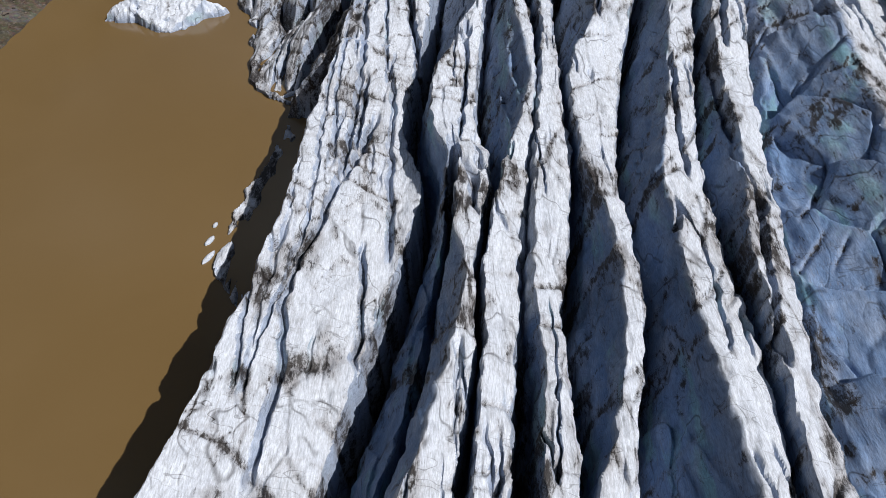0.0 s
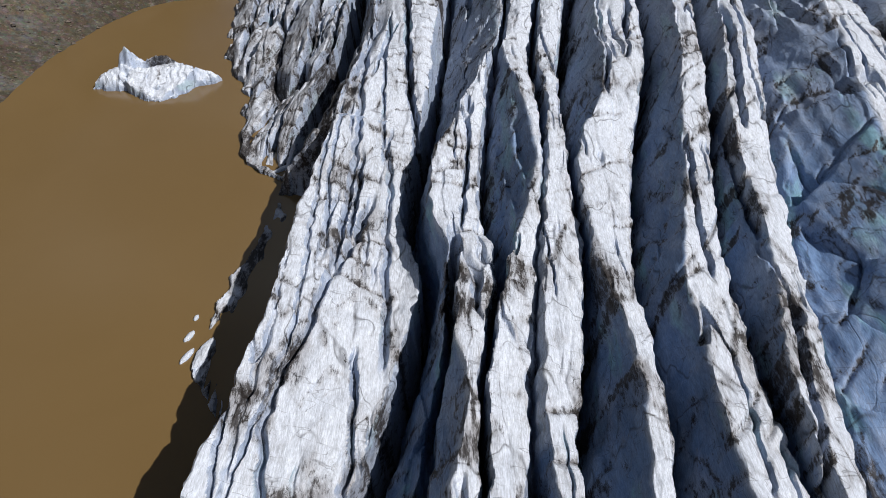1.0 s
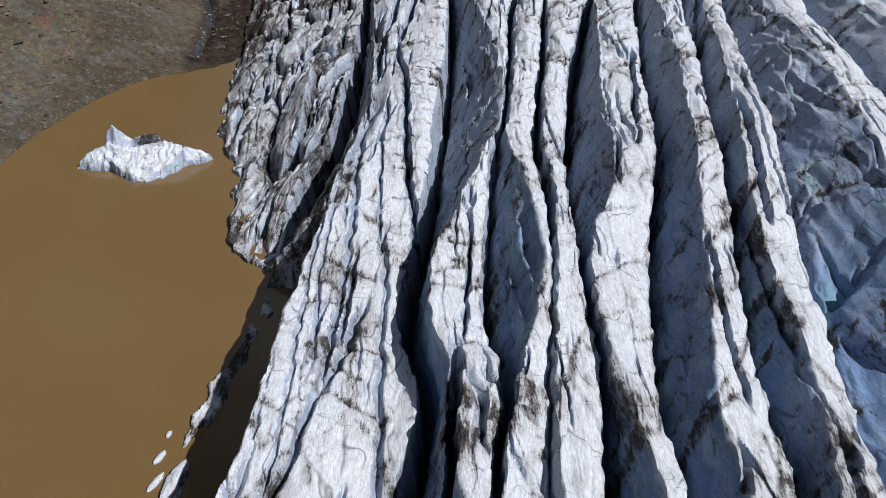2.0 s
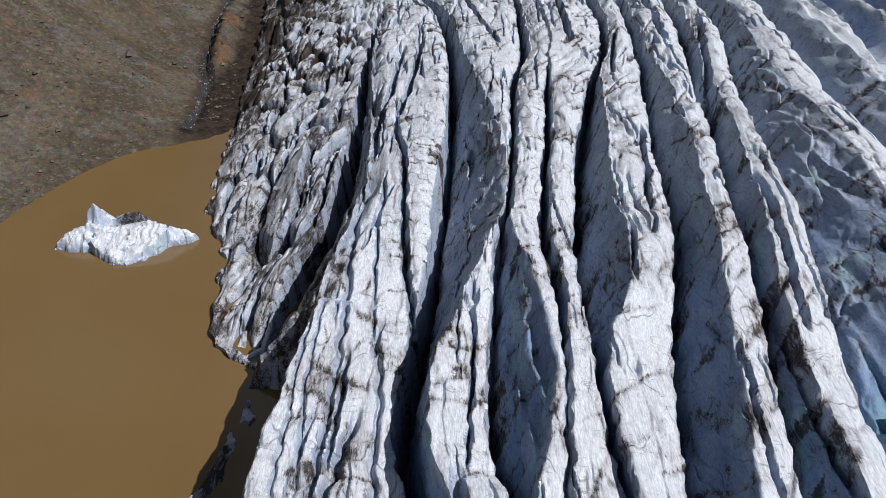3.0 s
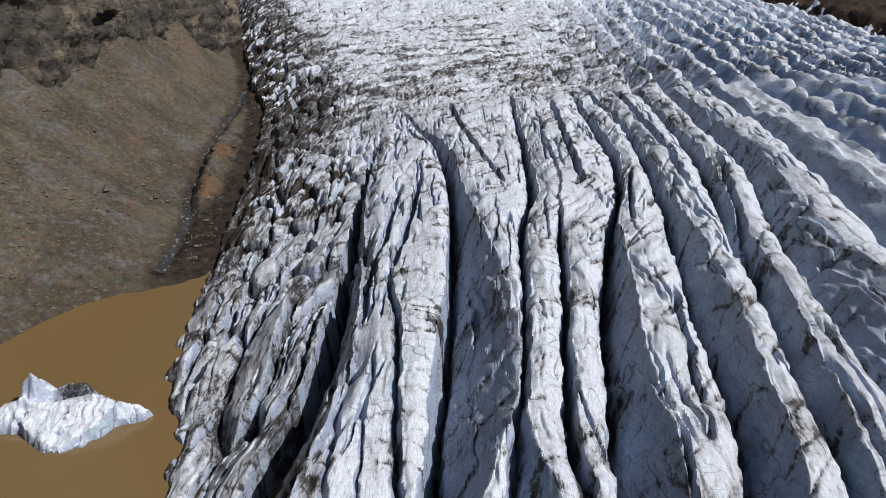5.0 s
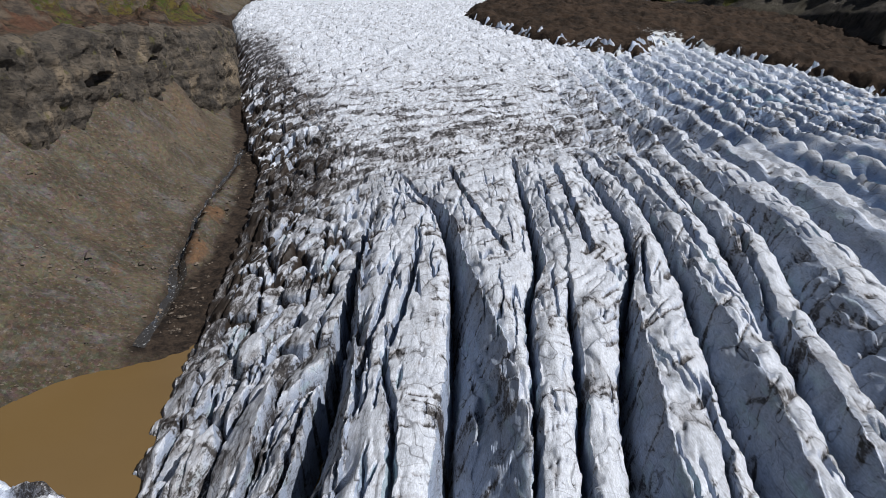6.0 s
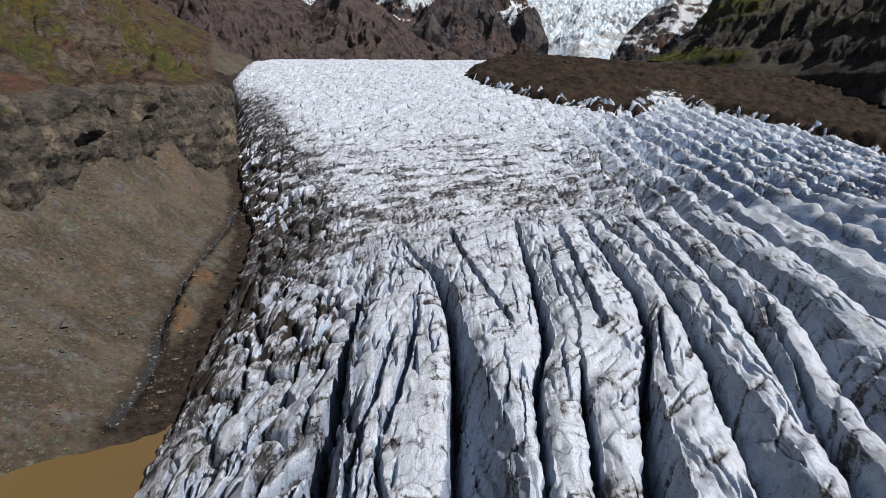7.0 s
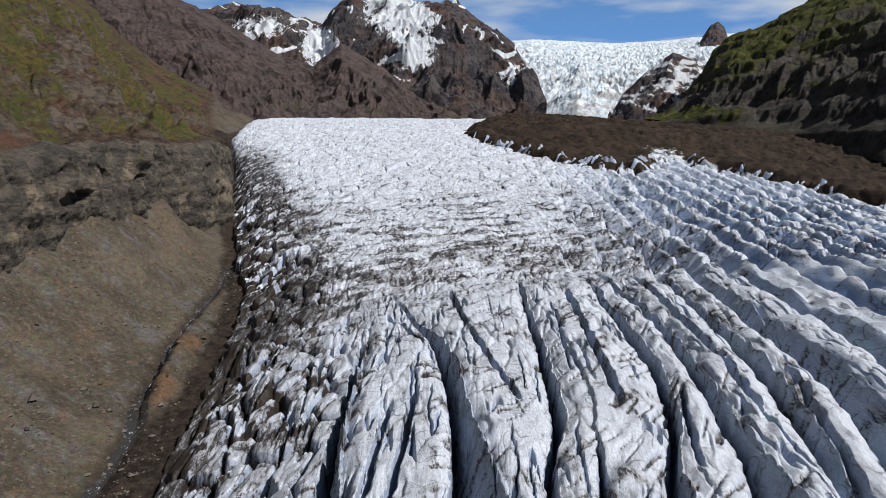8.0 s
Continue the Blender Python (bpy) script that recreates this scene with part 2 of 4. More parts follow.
def ice_height(x, y):
    """Height of the ice surface, its dirt, its cover of bare grit, and the ridge faces turned from the sun, coloured as
    blue ice in shade (0 to 1).
    """
    x, y = np.broadcast_arrays(np.asarray(x, float), np.asarray(y, float))
    # planes that the ice has broken along: long facets with joints between them
    fx, fy = x + 1.2 * pn(x / 6, y / 6, 47), y + 2.5 * pn(x / 9, y / 9, 48)
    ga, wa1, wa2, oxa, oya = cells((fx + 0.10 * fy) / 5.0, (fy - 0.6 * fx) / 15.0, 101)
    gb, wb1, wb2, oxb, oyb = cells((fx - 0.12 * fy) / 2.0, (fy + 0.3 * fx) / 5.5, 102)
    # courses wander a little, and break off in steps
    xw = x + 0.35 * pn(x / 9, y / 7, 3) + 0.5 * pn(x / 6, y / 2.8, 4) + 0.45 * (wa2 - 0.5) * sm(0, 0.08, ga) + 0.16 * pn(x / 3, y / 1.7, 5)
    crest = RISE(y) + CANT(y) * np.clip(x, -70, 0) + CANT_RIGHT(y) * np.clip(x, 0, 130) - 0.06 * np.clip(x - 130, 0, 200)
    crest = crest + 1.1 * fbm(x / 22, y / 42, 3, 11)
    low = bed(x, y)
    m = x - MARGIN(y) + 2.2 * fbm(x / 8, y / 8, 3, 21)
    main = xw - EDGE(y)
    near = 1 - sm(300, 345, y)
    # each ridge is highest at its -x side, over a steep face, and its top falls away towards +x
    fall = np.interp(y, [0, 110, 150, 200, 260, 330], [0.42, 0.42, 0.30, 0.20, 0.10, 0.0])
    ridge = crest - fall * np.clip(main, 0, 17) * (1 - sm(135, 165, y) * 0.7)
    cut, deepest, lip, face, broad, spike, shoulder, wall = [np.zeros(x.shape) for _ in range(8)]
    round_ = np.interp(y, [100, 180], [1.0, 2.2])
    for i, (lips, crests, depths) in enumerate(zip(LIPS, CRESTS, DEPTHS)):
        a, c, deep = lips(y), crests(y), depths(y) * near
        c = np.maximum(c, a + 1.0)
        v = a + np.minimum(1.2, 0.35 * (c - a))
        r = np.where(xw > v, (c - xw) / (c - v), (xw - a) / (v - a))
        p = np.clip(r, 0, 1)
        share = np.interp(c - v, [1.5, 6, 12, 20], [0.9, 0.82, 0.74, 0.60])
        form = np.where(xw > v, share * p + (1 - share) * np.clip(1 - (xw - v) / 1.5, 0, 1), p ** 0.55)
        ridge = np.where(xw > v, crest - fall * np.clip(xw - c, 0, 13), ridge)
        cut = np.where(p > 0, np.maximum(deep * form, np.where(xw > v, 0, cut)), np.where(xw > v, 0, cut))
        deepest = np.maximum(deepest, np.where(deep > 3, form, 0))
        # only the faces turned from the sun, to be coloured darker and bluer
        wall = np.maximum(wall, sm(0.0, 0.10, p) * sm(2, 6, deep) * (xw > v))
        face = np.maximum(face, np.where((xw > v) & (p > 0), 4 * p * (1 - p) * sm(2.5, 6, c - v) * sm(4, 9, deep), 0))
        spike = np.maximum(spike, sm(6, 12, deep) * np.exp(-((xw - c - 0.4) / 0.9) ** 2) * (np.clip(2.4 * pn(3.3 * i, y / 5.0, 37), 0, 1) + 0.5 * np.clip(2.4 * pn(1.7 * i, y / 1.9, 38), 0, 1)))
        shoulder = np.maximum(shoulder, sm(2, 6, deep) * np.maximum(np.exp(-np.abs(xw - a) / round_), np.where(xw > c, np.exp(-np.abs(xw - c) / round_), 0)))
        broad = np.maximum(broad, sm(1.5, 5, xw - v) * sm(-0.5, 3, c - xw) * sm(10, 17, c - v))
        lip = np.maximum(lip, sm(0.5, 3, deep) * np.maximum(np.exp(-((xw - a) / 0.7) ** 2), np.exp(-((xw - c) / 0.5) ** 2)))
    # the crevasse that parts the tongue from the first ridge
    a, c, deep = LAKE_LIP(y), EDGE(y), LAKE_DEPTH(y)
    v = a + np.minimum(1.5, 0.35 * (c - a))
    p = np.clip(np.where(xw > v, (c - xw) / (c - v), (xw - a) / (v - a)), 0, 1)
    behind = sm(120, 128, y) * (1 - sm(262, 286, y)) * (xw > v)
    cut = np.maximum(cut, deep * np.where(xw > v, 0.85 * p + 0.15 * np.clip(1 - (xw - v) / 1.5, 0, 1), p ** 0.55))
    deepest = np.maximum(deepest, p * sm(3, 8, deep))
    face = np.maximum(face, np.where((xw > v) & (p > 0), 4 * p * (1 - p) * sm(4, 9, deep), 0))
    cut = cut + np.interp(y, [0, 110, 170, 240], [0.3, 0.5, 1.9, 2.3]) * shoulder * near - 1.5 * spike * (1 - sm(150, 200, y))
    # blades and steps on the steep faces
    cut = cut - face * (1 - broad) * (1.5 * (1 - 2.6 * np.abs(pn((xw + 0.1 * y) / 2.6, y / 26, 35))) + 1.2 * (wa1 - 0.5))
    gc, wc1, wc2, oxc, oyc = cells((x + 0.35 * y + 2 * pn(x / 9, y / 9, 36)) / 11, (y - 0.5 * x) / 17, 103)
    cut = cut - broad * ((wc1 - 0.5) * 2.2 + (wc2 - 0.5) * oyc * 6 + (wc1 - 0.3) * oxc * 4 - 1.2 * np.clip(1 - gc / 0.06, 0, 1))
    # the cliff over the lake, and further up the broken tongue and dirty margin
    span = 3.0 + 1.2 * pn(x / 7, y / 9, 23)
    rise = np.clip((main + span) / span, 0, 1) ** 0.8
    foot = np.where(m < 3.5, 0.9 - 0.35 * m + 0.8 * fbm(x / 3, y / 5, 3, 24), -1.5)
    steep = np.maximum(ridge * rise - 1.5 * (1 - rise), foot)
    grade = 1 - np.exp(-np.clip(m, 0, None) / np.interp(y, [120, 240, 400, 500, 620, 720], [16, 26, 26, 22, 14, 6]))
    shelf = np.maximum(low, -1.0)
    soft = shelf + (crest - shelf) * (0.16 + 0.84 * grade)
    k = sm(122, 150, y) * (1 - sm(-1, 4, main) * (1 - sm(225, 330, y)))
    top = steep * (1 - k) + np.minimum(soft, np.where(main > 0, ridge, soft)) * k
    top = top * (1 - behind) + behind * np.where(main < 0, crest, top)
    for course, y0, y1, w, deep in CRACKS:
        r = np.abs(xw + 0.25 * pn(x / 3, y / 3, 6) - course(y)) / w
        fade = sm(y0 - 3, y0 + 4, y) * (1 - sm(y1 - 4, y1 + 3, y))
        lip = np.maximum(lip, fade * np.exp(-((r - 1.0) * w / 0.5) ** 2))
        cut = np.maximum(cut, cut + deep * fade * np.clip(1 - r, 0, 1) ** 0.6)
    # fine lengthwise splinters on the ridges
    s = pn(xw / 3.0 + 40, y / 34, 41)
    spl = np.clip(1 - np.abs(s) / np.interp(y, [110, 170], [0.05, 0.09]), 0, 1) * sm(0.0, 0.25, pn(x / 9, y / 22, 42))
    cut = np.maximum(cut, np.interp(y, [110, 170], [2.6, 3.6]) * spl * near)
    # cross joints: shallow steps running over the ridges
    q = y - 0.012 * (np.clip(x, -40, 62) + 10) ** 2 + 4 * pn(x / 12, y / 24, 44)
    cj = pn(q / np.interp(y, [60, 180], [9.5, 6.5]), x / 40, 45)
    joint = np.clip(1 - np.abs(cj) / 0.085, 0, 1) * sm(-0.1, 0.2, pn(x / 10, y / 10, 46))
    cut = cut + np.interp(y, [110, 170], [0.9, 1.5]) * joint ** 2 * near + 0.5 * np.clip(cj / 0.3, -1, 1) * near * sm(130, 190, y)
    facet = (wa1 - 0.5) * oxa * 1.3 + (wa2 - 0.5) * oya * 1.8 + (wa2 - 0.5) * 0.5
    facet = facet * sm(0, 0.10, ga) + ((wb1 - 0.5) * oxb * 0.55 + (wb2 - 0.5) * oyb * 0.5) * sm(0, 0.14, gb)
    seams = np.maximum(np.clip(1 - ga / 0.16, 0, 1), 0.7 * np.clip(1 - gb / 0.22, 0, 1) * sm(0.35, 0.75, wb1))
    cut = cut - facet * (1 - 0.6 * broad) * (1 - 0.6 * sm(320, 420, y)) + 0.15 * np.clip(1 - ga / 0.12, 0, 1) * near
    # the right-hand field: long splayed ridges beyond the drawn crevasses
    u = x / np.interp(y, [180, 220, 344, 480, 620], [0.97, 1.0, 1.17, 1.27, 1.33])
    ph = u / 10.5 + 0.55 * pn(u / 24, y / 46, 51) + 0.18 * pn(u / 7, y / 9, 52)
    saw = ph - np.floor(ph)
    form = np.where(saw < 0.66, 0.75 * (1 - saw / 0.66) + 0.25 * np.clip(1 - saw / 0.10, 0, 1), np.clip((saw - 0.86) / 0.14, 0, 1) ** 0.7)
    g5, w5, v5, ox5, oy5 = cells(u / 10.5 + 0.3 * pn(u / 9, y / 9, 56), y / 11 + 0.4 * u / 10.5, 57)
    reach = np.maximum(sm(0, 16, x - np.where(y < 345, CRESTS[-1](np.minimum(y, 340)), 0) - 4 * pn(y / 20, x / 30, 53)) * (1 - sm(300, 345, y)),
                       sm(20, 120, x - (y - 330) * 0.15) * sm(300, 345, y)) * (1 - 0.5 * sm(430, 620, y))
    cut = np.maximum(cut, reach * form * (14.5 - 3 * sm(330, 430, y) + 5 * pn(u / 30, y / 30, 54)) * (0.55 + 0.75 * w5)) + reach * ((v5 - 0.5) * 1.8 + (v5 - 0.5) * oy5 * 3.5 + (w5 - 0.5) * ox5 * 2 + 1.0 * np.clip(1 - g5 / 0.08, 0, 1))
    # the upper field: blocks parted by shallow crevasses
    up = sm(285, 350, y)
    wx, wy = x + 6 * pn(x / 30, y / 30, 61), y + 6 * pn(x / 30, y / 30, 62)
    long = sm(10, 110, x - (y - 330) * 0.15)
    gap, who, whi, ox, oy = cells((wx + 0.25 * wy) / 9, (wy - 0.55 * wx) / np.interp(y, [300, 420, 700], [8, 5.0, 6.5]), 63)
    gap2, who2, whi2, ox2, oy2 = cells(wx / 4.2, (wy - 0.4 * wx) / 2.6, 64)
    blk = 0.8 * np.clip(1 - gap / 0.10, 0, 1) + 0.3 * np.clip(1 - gap2 / 0.15, 0, 1) + 2.4 * (who - 0.5) + (whi - 0.5) * oy * 5.0 + (who - 0.5) * ox * 4.5 + 1.0 * (who2 - 0.5) + (whi2 - 0.5) * oy2 * 2.6 + (who2 - 0.5) * ox2 * 2.6
    cut = cut + up * (1 - 0.45 * long) * blk * np.interp(y, [300, 500, 900, 1000, 1060], [0.45, 0.40, 0.7, 0.4, 0.05]) * (1 + 0.9 * sm(20, 120, x) * sm(380, 470, y))
    # the shattered left flank: tilted blocks drawn out along the flow
    rough = np.clip(k * (1 - sm(14, 55, m) * sm(200, 330, y)), 0, 1) * (1 - sm(500, 620, y))
    g3, w3, v3, ox3, oy3 = cells((wx - 0.22 * wy + 0.7 * pn(x / 4, y / 4, 70)) / 6.8, np.interp(wy + 0.4 * wx, [0, 190, 400, 900], [0, 6.5, 22, 60]), 71)
    g4, w4, v4, ox4, oy4 = cells((wx - 0.2 * wy) / 2.6, (wy + 0.3 * wx) / 6.0, 72)
    cut = cut + rough * sm(0, 5, m) * (4.2 * np.clip(1 - g3 / 0.16, 0, 1) ** 0.8 + 2.2 * (w3 - 0.5) + (v3 - 0.5) * ox3 * 5.0 + (w3 - 0.5) * oy3 * 4.5
                                       + (0.7 * np.clip(1 - g4 / 0.14, 0, 1) + 0.4 * (w4 - 0.5) + (v4 - 0.5) * ox4 * 0.8) * (0.35 + 0.65 * sm(0.3, 0.7, w3 + 0.3 * sm(200, 300, y))))
    z = top - cut
    # weathered relief
    z = z + 0.14 * fbm(x / 1.6, y / 6.5, 4, 81)
    z = np.where(m < 0, np.minimum(z, low + 1.2 * m), z)
    z = np.maximum(z, low - 8)
    # dirt: in joints, in blown patches, along the margin, in bands over the upper field
    blown = sm(0.0, 0.45, fbm(x / 8, y / 14, 4, 91))
    patch = sm(-0.25, 0.3, fbm(x / 9, y / 15, 3, 97))
    dirt = np.interp(y, [110, 170], [0.62, 0.88]) * joint * near + 0.55 * seams * sm(-0.3, 0.25, pn(x / 12, y / 12, 96)) + 0.38 * lip * near * sm(-0.15, 0.3, fbm(x / 6, y / 9, 3, 98))
    # first term: grit in the crevasse depths, which also deepens their shade by colour
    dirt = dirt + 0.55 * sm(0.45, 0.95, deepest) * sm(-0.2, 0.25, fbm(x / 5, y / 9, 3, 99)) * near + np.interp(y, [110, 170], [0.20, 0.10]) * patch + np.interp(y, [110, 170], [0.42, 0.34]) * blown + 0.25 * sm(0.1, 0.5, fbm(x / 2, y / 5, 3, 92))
    dirt = dirt + rough * (0.13 + 0.10 * sm(210, 290, y) + 0.36 * sm(-0.25, 0.35, fbm(x / 6, y / 9, 4, 93)) + 0.75 * np.clip(1 - g3 / 0.10, 0, 1)) + (1 - sm(1, 13, m)) * k * 0.8 * sm(200, 255, y)
    # grit on the lake cliff, mainly to paint in its black shade
    dirt = dirt + 0.62 * (1 - k) * sm(-0.4, -1.6, main) * sm(-0.35, 0.15, fbm(x / 4, y / 7, 3, 89))
    band = sm(0.0, 0.35, fbm(x / 30, (y - 0.12 * x) / 9, 4, 94) + 0.30 * np.exp(-((y - 355 - 0.1 * x) / 45.0) ** 2))
    dirt = dirt * (1 - 0.5 * sm(400, 520, y)) + up * 0.55 * band * (1 - sm(420, 600, y)) + up * 0.45 * np.clip(1 - gap / 0.12, 0, 1) * sm(-0.25, 0.15, fbm(x / 25, y / 25, 3, 87)) + up * 0.15 * np.clip(1 - gap2 / 0.12, 0, 1) + 0.10 * sm(380, 460, y) * (1 - sm(850, 950, y))
    seam = np.clip(1 - np.abs(pn((2 * x - y) / 9 + 1.2 * pn(x / 20, y / 20, 66), (x + 2 * y) / 70, 65)) / 0.07, 0, 1) * sm(-0.15, 0.2, fbm(x / 30, y / 40, 3, 67))
    dirt = dirt + up * 0.75 * seam * (1 - 0.6 * sm(480, 640, y))
    z = z - 0.8 * up * seam
    block = np.exp(-(((x + 70 - 0.3 * (y - 412)) / 10.0) ** 4 + ((y - 412) / 6.5) ** 4))
    z = z + block * (2.5 - 0.35 * (y - 412) + 0.12 * (x + 70))
    dirt = dirt * (1 - 0.3 * sm(66, 105, x)) + up * (1 - sm(620, 760, y)) * (1 - sm(8, 58, m + 18 * fbm(x / 12, y / 12, 4, 95))) * 0.55
    dirt = dirt + 1.0 * sm(330, 400, y) * (1 - sm(14, 40, m + 14 * fbm(x / 9, y / 9, 4, 88))) * (1 - sm(610, 700, y))
    dirt = np.clip(dirt, 0, 1.0) * (1 - 0.7 * sm(340, 400, y) * (1 - sm(10, 45, m)) * sm(0.72, 0.80, whi2))
    dirt = dirt + 0.5 * sm(0.2, 0.6, wall) * near * sm(0.02, 0.30, fbm((x + 0.3 * y) / 5, (y - 0.9 * x) / 3.2, 4, 83)) * sm(-0.2, 0.2, pn(x / 14, y / 18, 82))
    # bare black grit: along the margin, in the gaps and hollows of the flank, with clean blocks standing out
    grit = (1 - sm(4, 17, m + 13 * fbm(x / 8, y / 9, 4, 85))) * sm(222, 250, y) * (1 - sm(620, 720, y))
    grit = np.maximum(grit, rough * sm(215, 260, y) * np.maximum(np.clip(1.3 - g3 / 0.20, 0, 1), sm(0.12, 0.34, fbm(x / 7, y / 11, 4, 86) + 0.16 - 0.006 * m)))
    grit = np.maximum(grit, 0.8 * up * (1 - sm(500, 600, y)) * sm(0.2, 0.4, fbm(x / 13, (y - 0.3 * x) / 5, 4, 84) + 0.35 - 0.012 * m))
    grit = grit * (1 - 0.9 * sm(0.70, 0.80, np.maximum(whi2, w4)))
    # the same painted shade on the splayed ridges, eased with distance
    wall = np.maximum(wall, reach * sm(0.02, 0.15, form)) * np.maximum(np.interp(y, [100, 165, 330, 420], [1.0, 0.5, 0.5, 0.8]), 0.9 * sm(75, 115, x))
    return z, np.clip(dirt, 0, 1.0) * (1 - 0.85 * block), np.clip(grit, 0, 1) * (1 - block), wall


# ---- materials ----
class Nodes:
    """Short ways to write a node material."""

    def __init__(self, name):
        self.mat = bpy.data.materials.new(name)
        self.mat.use_nodes = True
        self.n, self.l = self.mat.node_tree.nodes, self.mat.node_tree.links
        self.bsdf = self.n["Principled BSDF"]
        geo = self.n.new("ShaderNodeNewGeometry")
        self.pos, self.normal = geo.outputs["Position"], geo.outputs["Normal"]

    def put(self, value, socket):
        if hasattr(value, "is_output"):
            self.l.new(value, socket)
        else:
            socket.default_value = value

    def noise(self, size, stretch=(1, 1, 1), detail=5.0, rough=0.55, distort=0.0, turn=0.0):
        mp, t = self.n.new("ShaderNodeMapping"), self.n.new("ShaderNodeTexNoise")
        mp.inputs["Scale"].default_value = [1.0 / (size * s) for s in stretch]
        mp.inputs["Rotation"].default_value = (0, 0, radians(turn))
        self.l.new(self.pos, mp.inputs["Vector"])
        self.l.new(mp.outputs["Vector"], t.inputs["Vector"])
        t.inputs["Scale"].default_value, t.inputs["Detail"].default_value = 1.0, detail
        t.inputs["Roughness"].default_value, t.inputs["Distortion"].default_value = rough, distort
        return t.outputs["Fac"]

    def crackle(self, size, stretch=(1, 1, 1), feature="DISTANCE_TO_EDGE", turn=0.0):
        mp, t = self.n.new("ShaderNodeMapping"), self.n.new("ShaderNodeTexVoronoi")
        mp.inputs["Scale"].default_value = [1.0 / (size * s) for s in stretch]
        mp.inputs["Rotation"].default_value = (0, 0, radians(turn))
        self.l.new(self.pos, mp.inputs["Vector"])
        self.l.new(mp.outputs["Vector"], t.inputs["Vector"])
        t.feature = feature
        t.inputs["Scale"].default_value = 1.0
        return t.outputs["Color"] if feature == "F1" else t.outputs["Distance"]

    def ramp(self, value, a, b, lo=0.0, hi=1.0):
        t = self.n.new("ShaderNodeMapRange")
        t.interpolation_type = "SMOOTHSTEP"
        for key, v in zip(("Value", "From Min", "From Max", "To Min", "To Max"), (value, a, b, lo, hi)):
            self.put(v, t.inputs[key])
        return t.outputs["Result"]

    def math(self, op, a, b=0.0):
        t = self.n.new("ShaderNodeMath")
        t.operation = op
        self.put(a, t.inputs[0])
        self.put(b, t.inputs[1])
        return t.outputs[0]

    def mix(self, fac, a, b, blend="MIX"):
        t = self.n.new("ShaderNodeMix")
        t.data_type, t.blend_type = "RGBA", blend
        for key, v in (("Factor", fac), ("A", a), ("B", b)):
            self.put(v if not isinstance(v, tuple) else (*v, 1), t.inputs[key])
        return t.outputs["Result"]

    def attr(self, name):
        t = self.n.new("ShaderNodeAttribute")
        t.attribute_name = name
        return t.outputs["Fac"]

    def up(self):
        t = self.n.new("ShaderNodeSeparateXYZ")
        self.l.new(self.normal, t.inputs[0])
        return t.outputs["Z"]

    def finish(self, colour, rough=0.7, bump=None, depth=0.1, strength=0.6, spec=0.4):
        self.put(colour if not isinstance(colour, tuple) else (*colour, 1), self.bsdf.inputs["Base Color"])
        self.put(rough, self.bsdf.inputs["Roughness"])
        self.bsdf.inputs["Specular IOR Level"].default_value = spec
        if bump is not None:
            b = self.n.new("ShaderNodeBump")
            b.inputs["Strength"].default_value, b.inputs["Distance"].default_value = strength, depth
            self.l.new(bump, b.inputs["Height"])
            self.l.new(b.outputs["Normal"], self.bsdf.inputs["Normal"])
        return self.mat


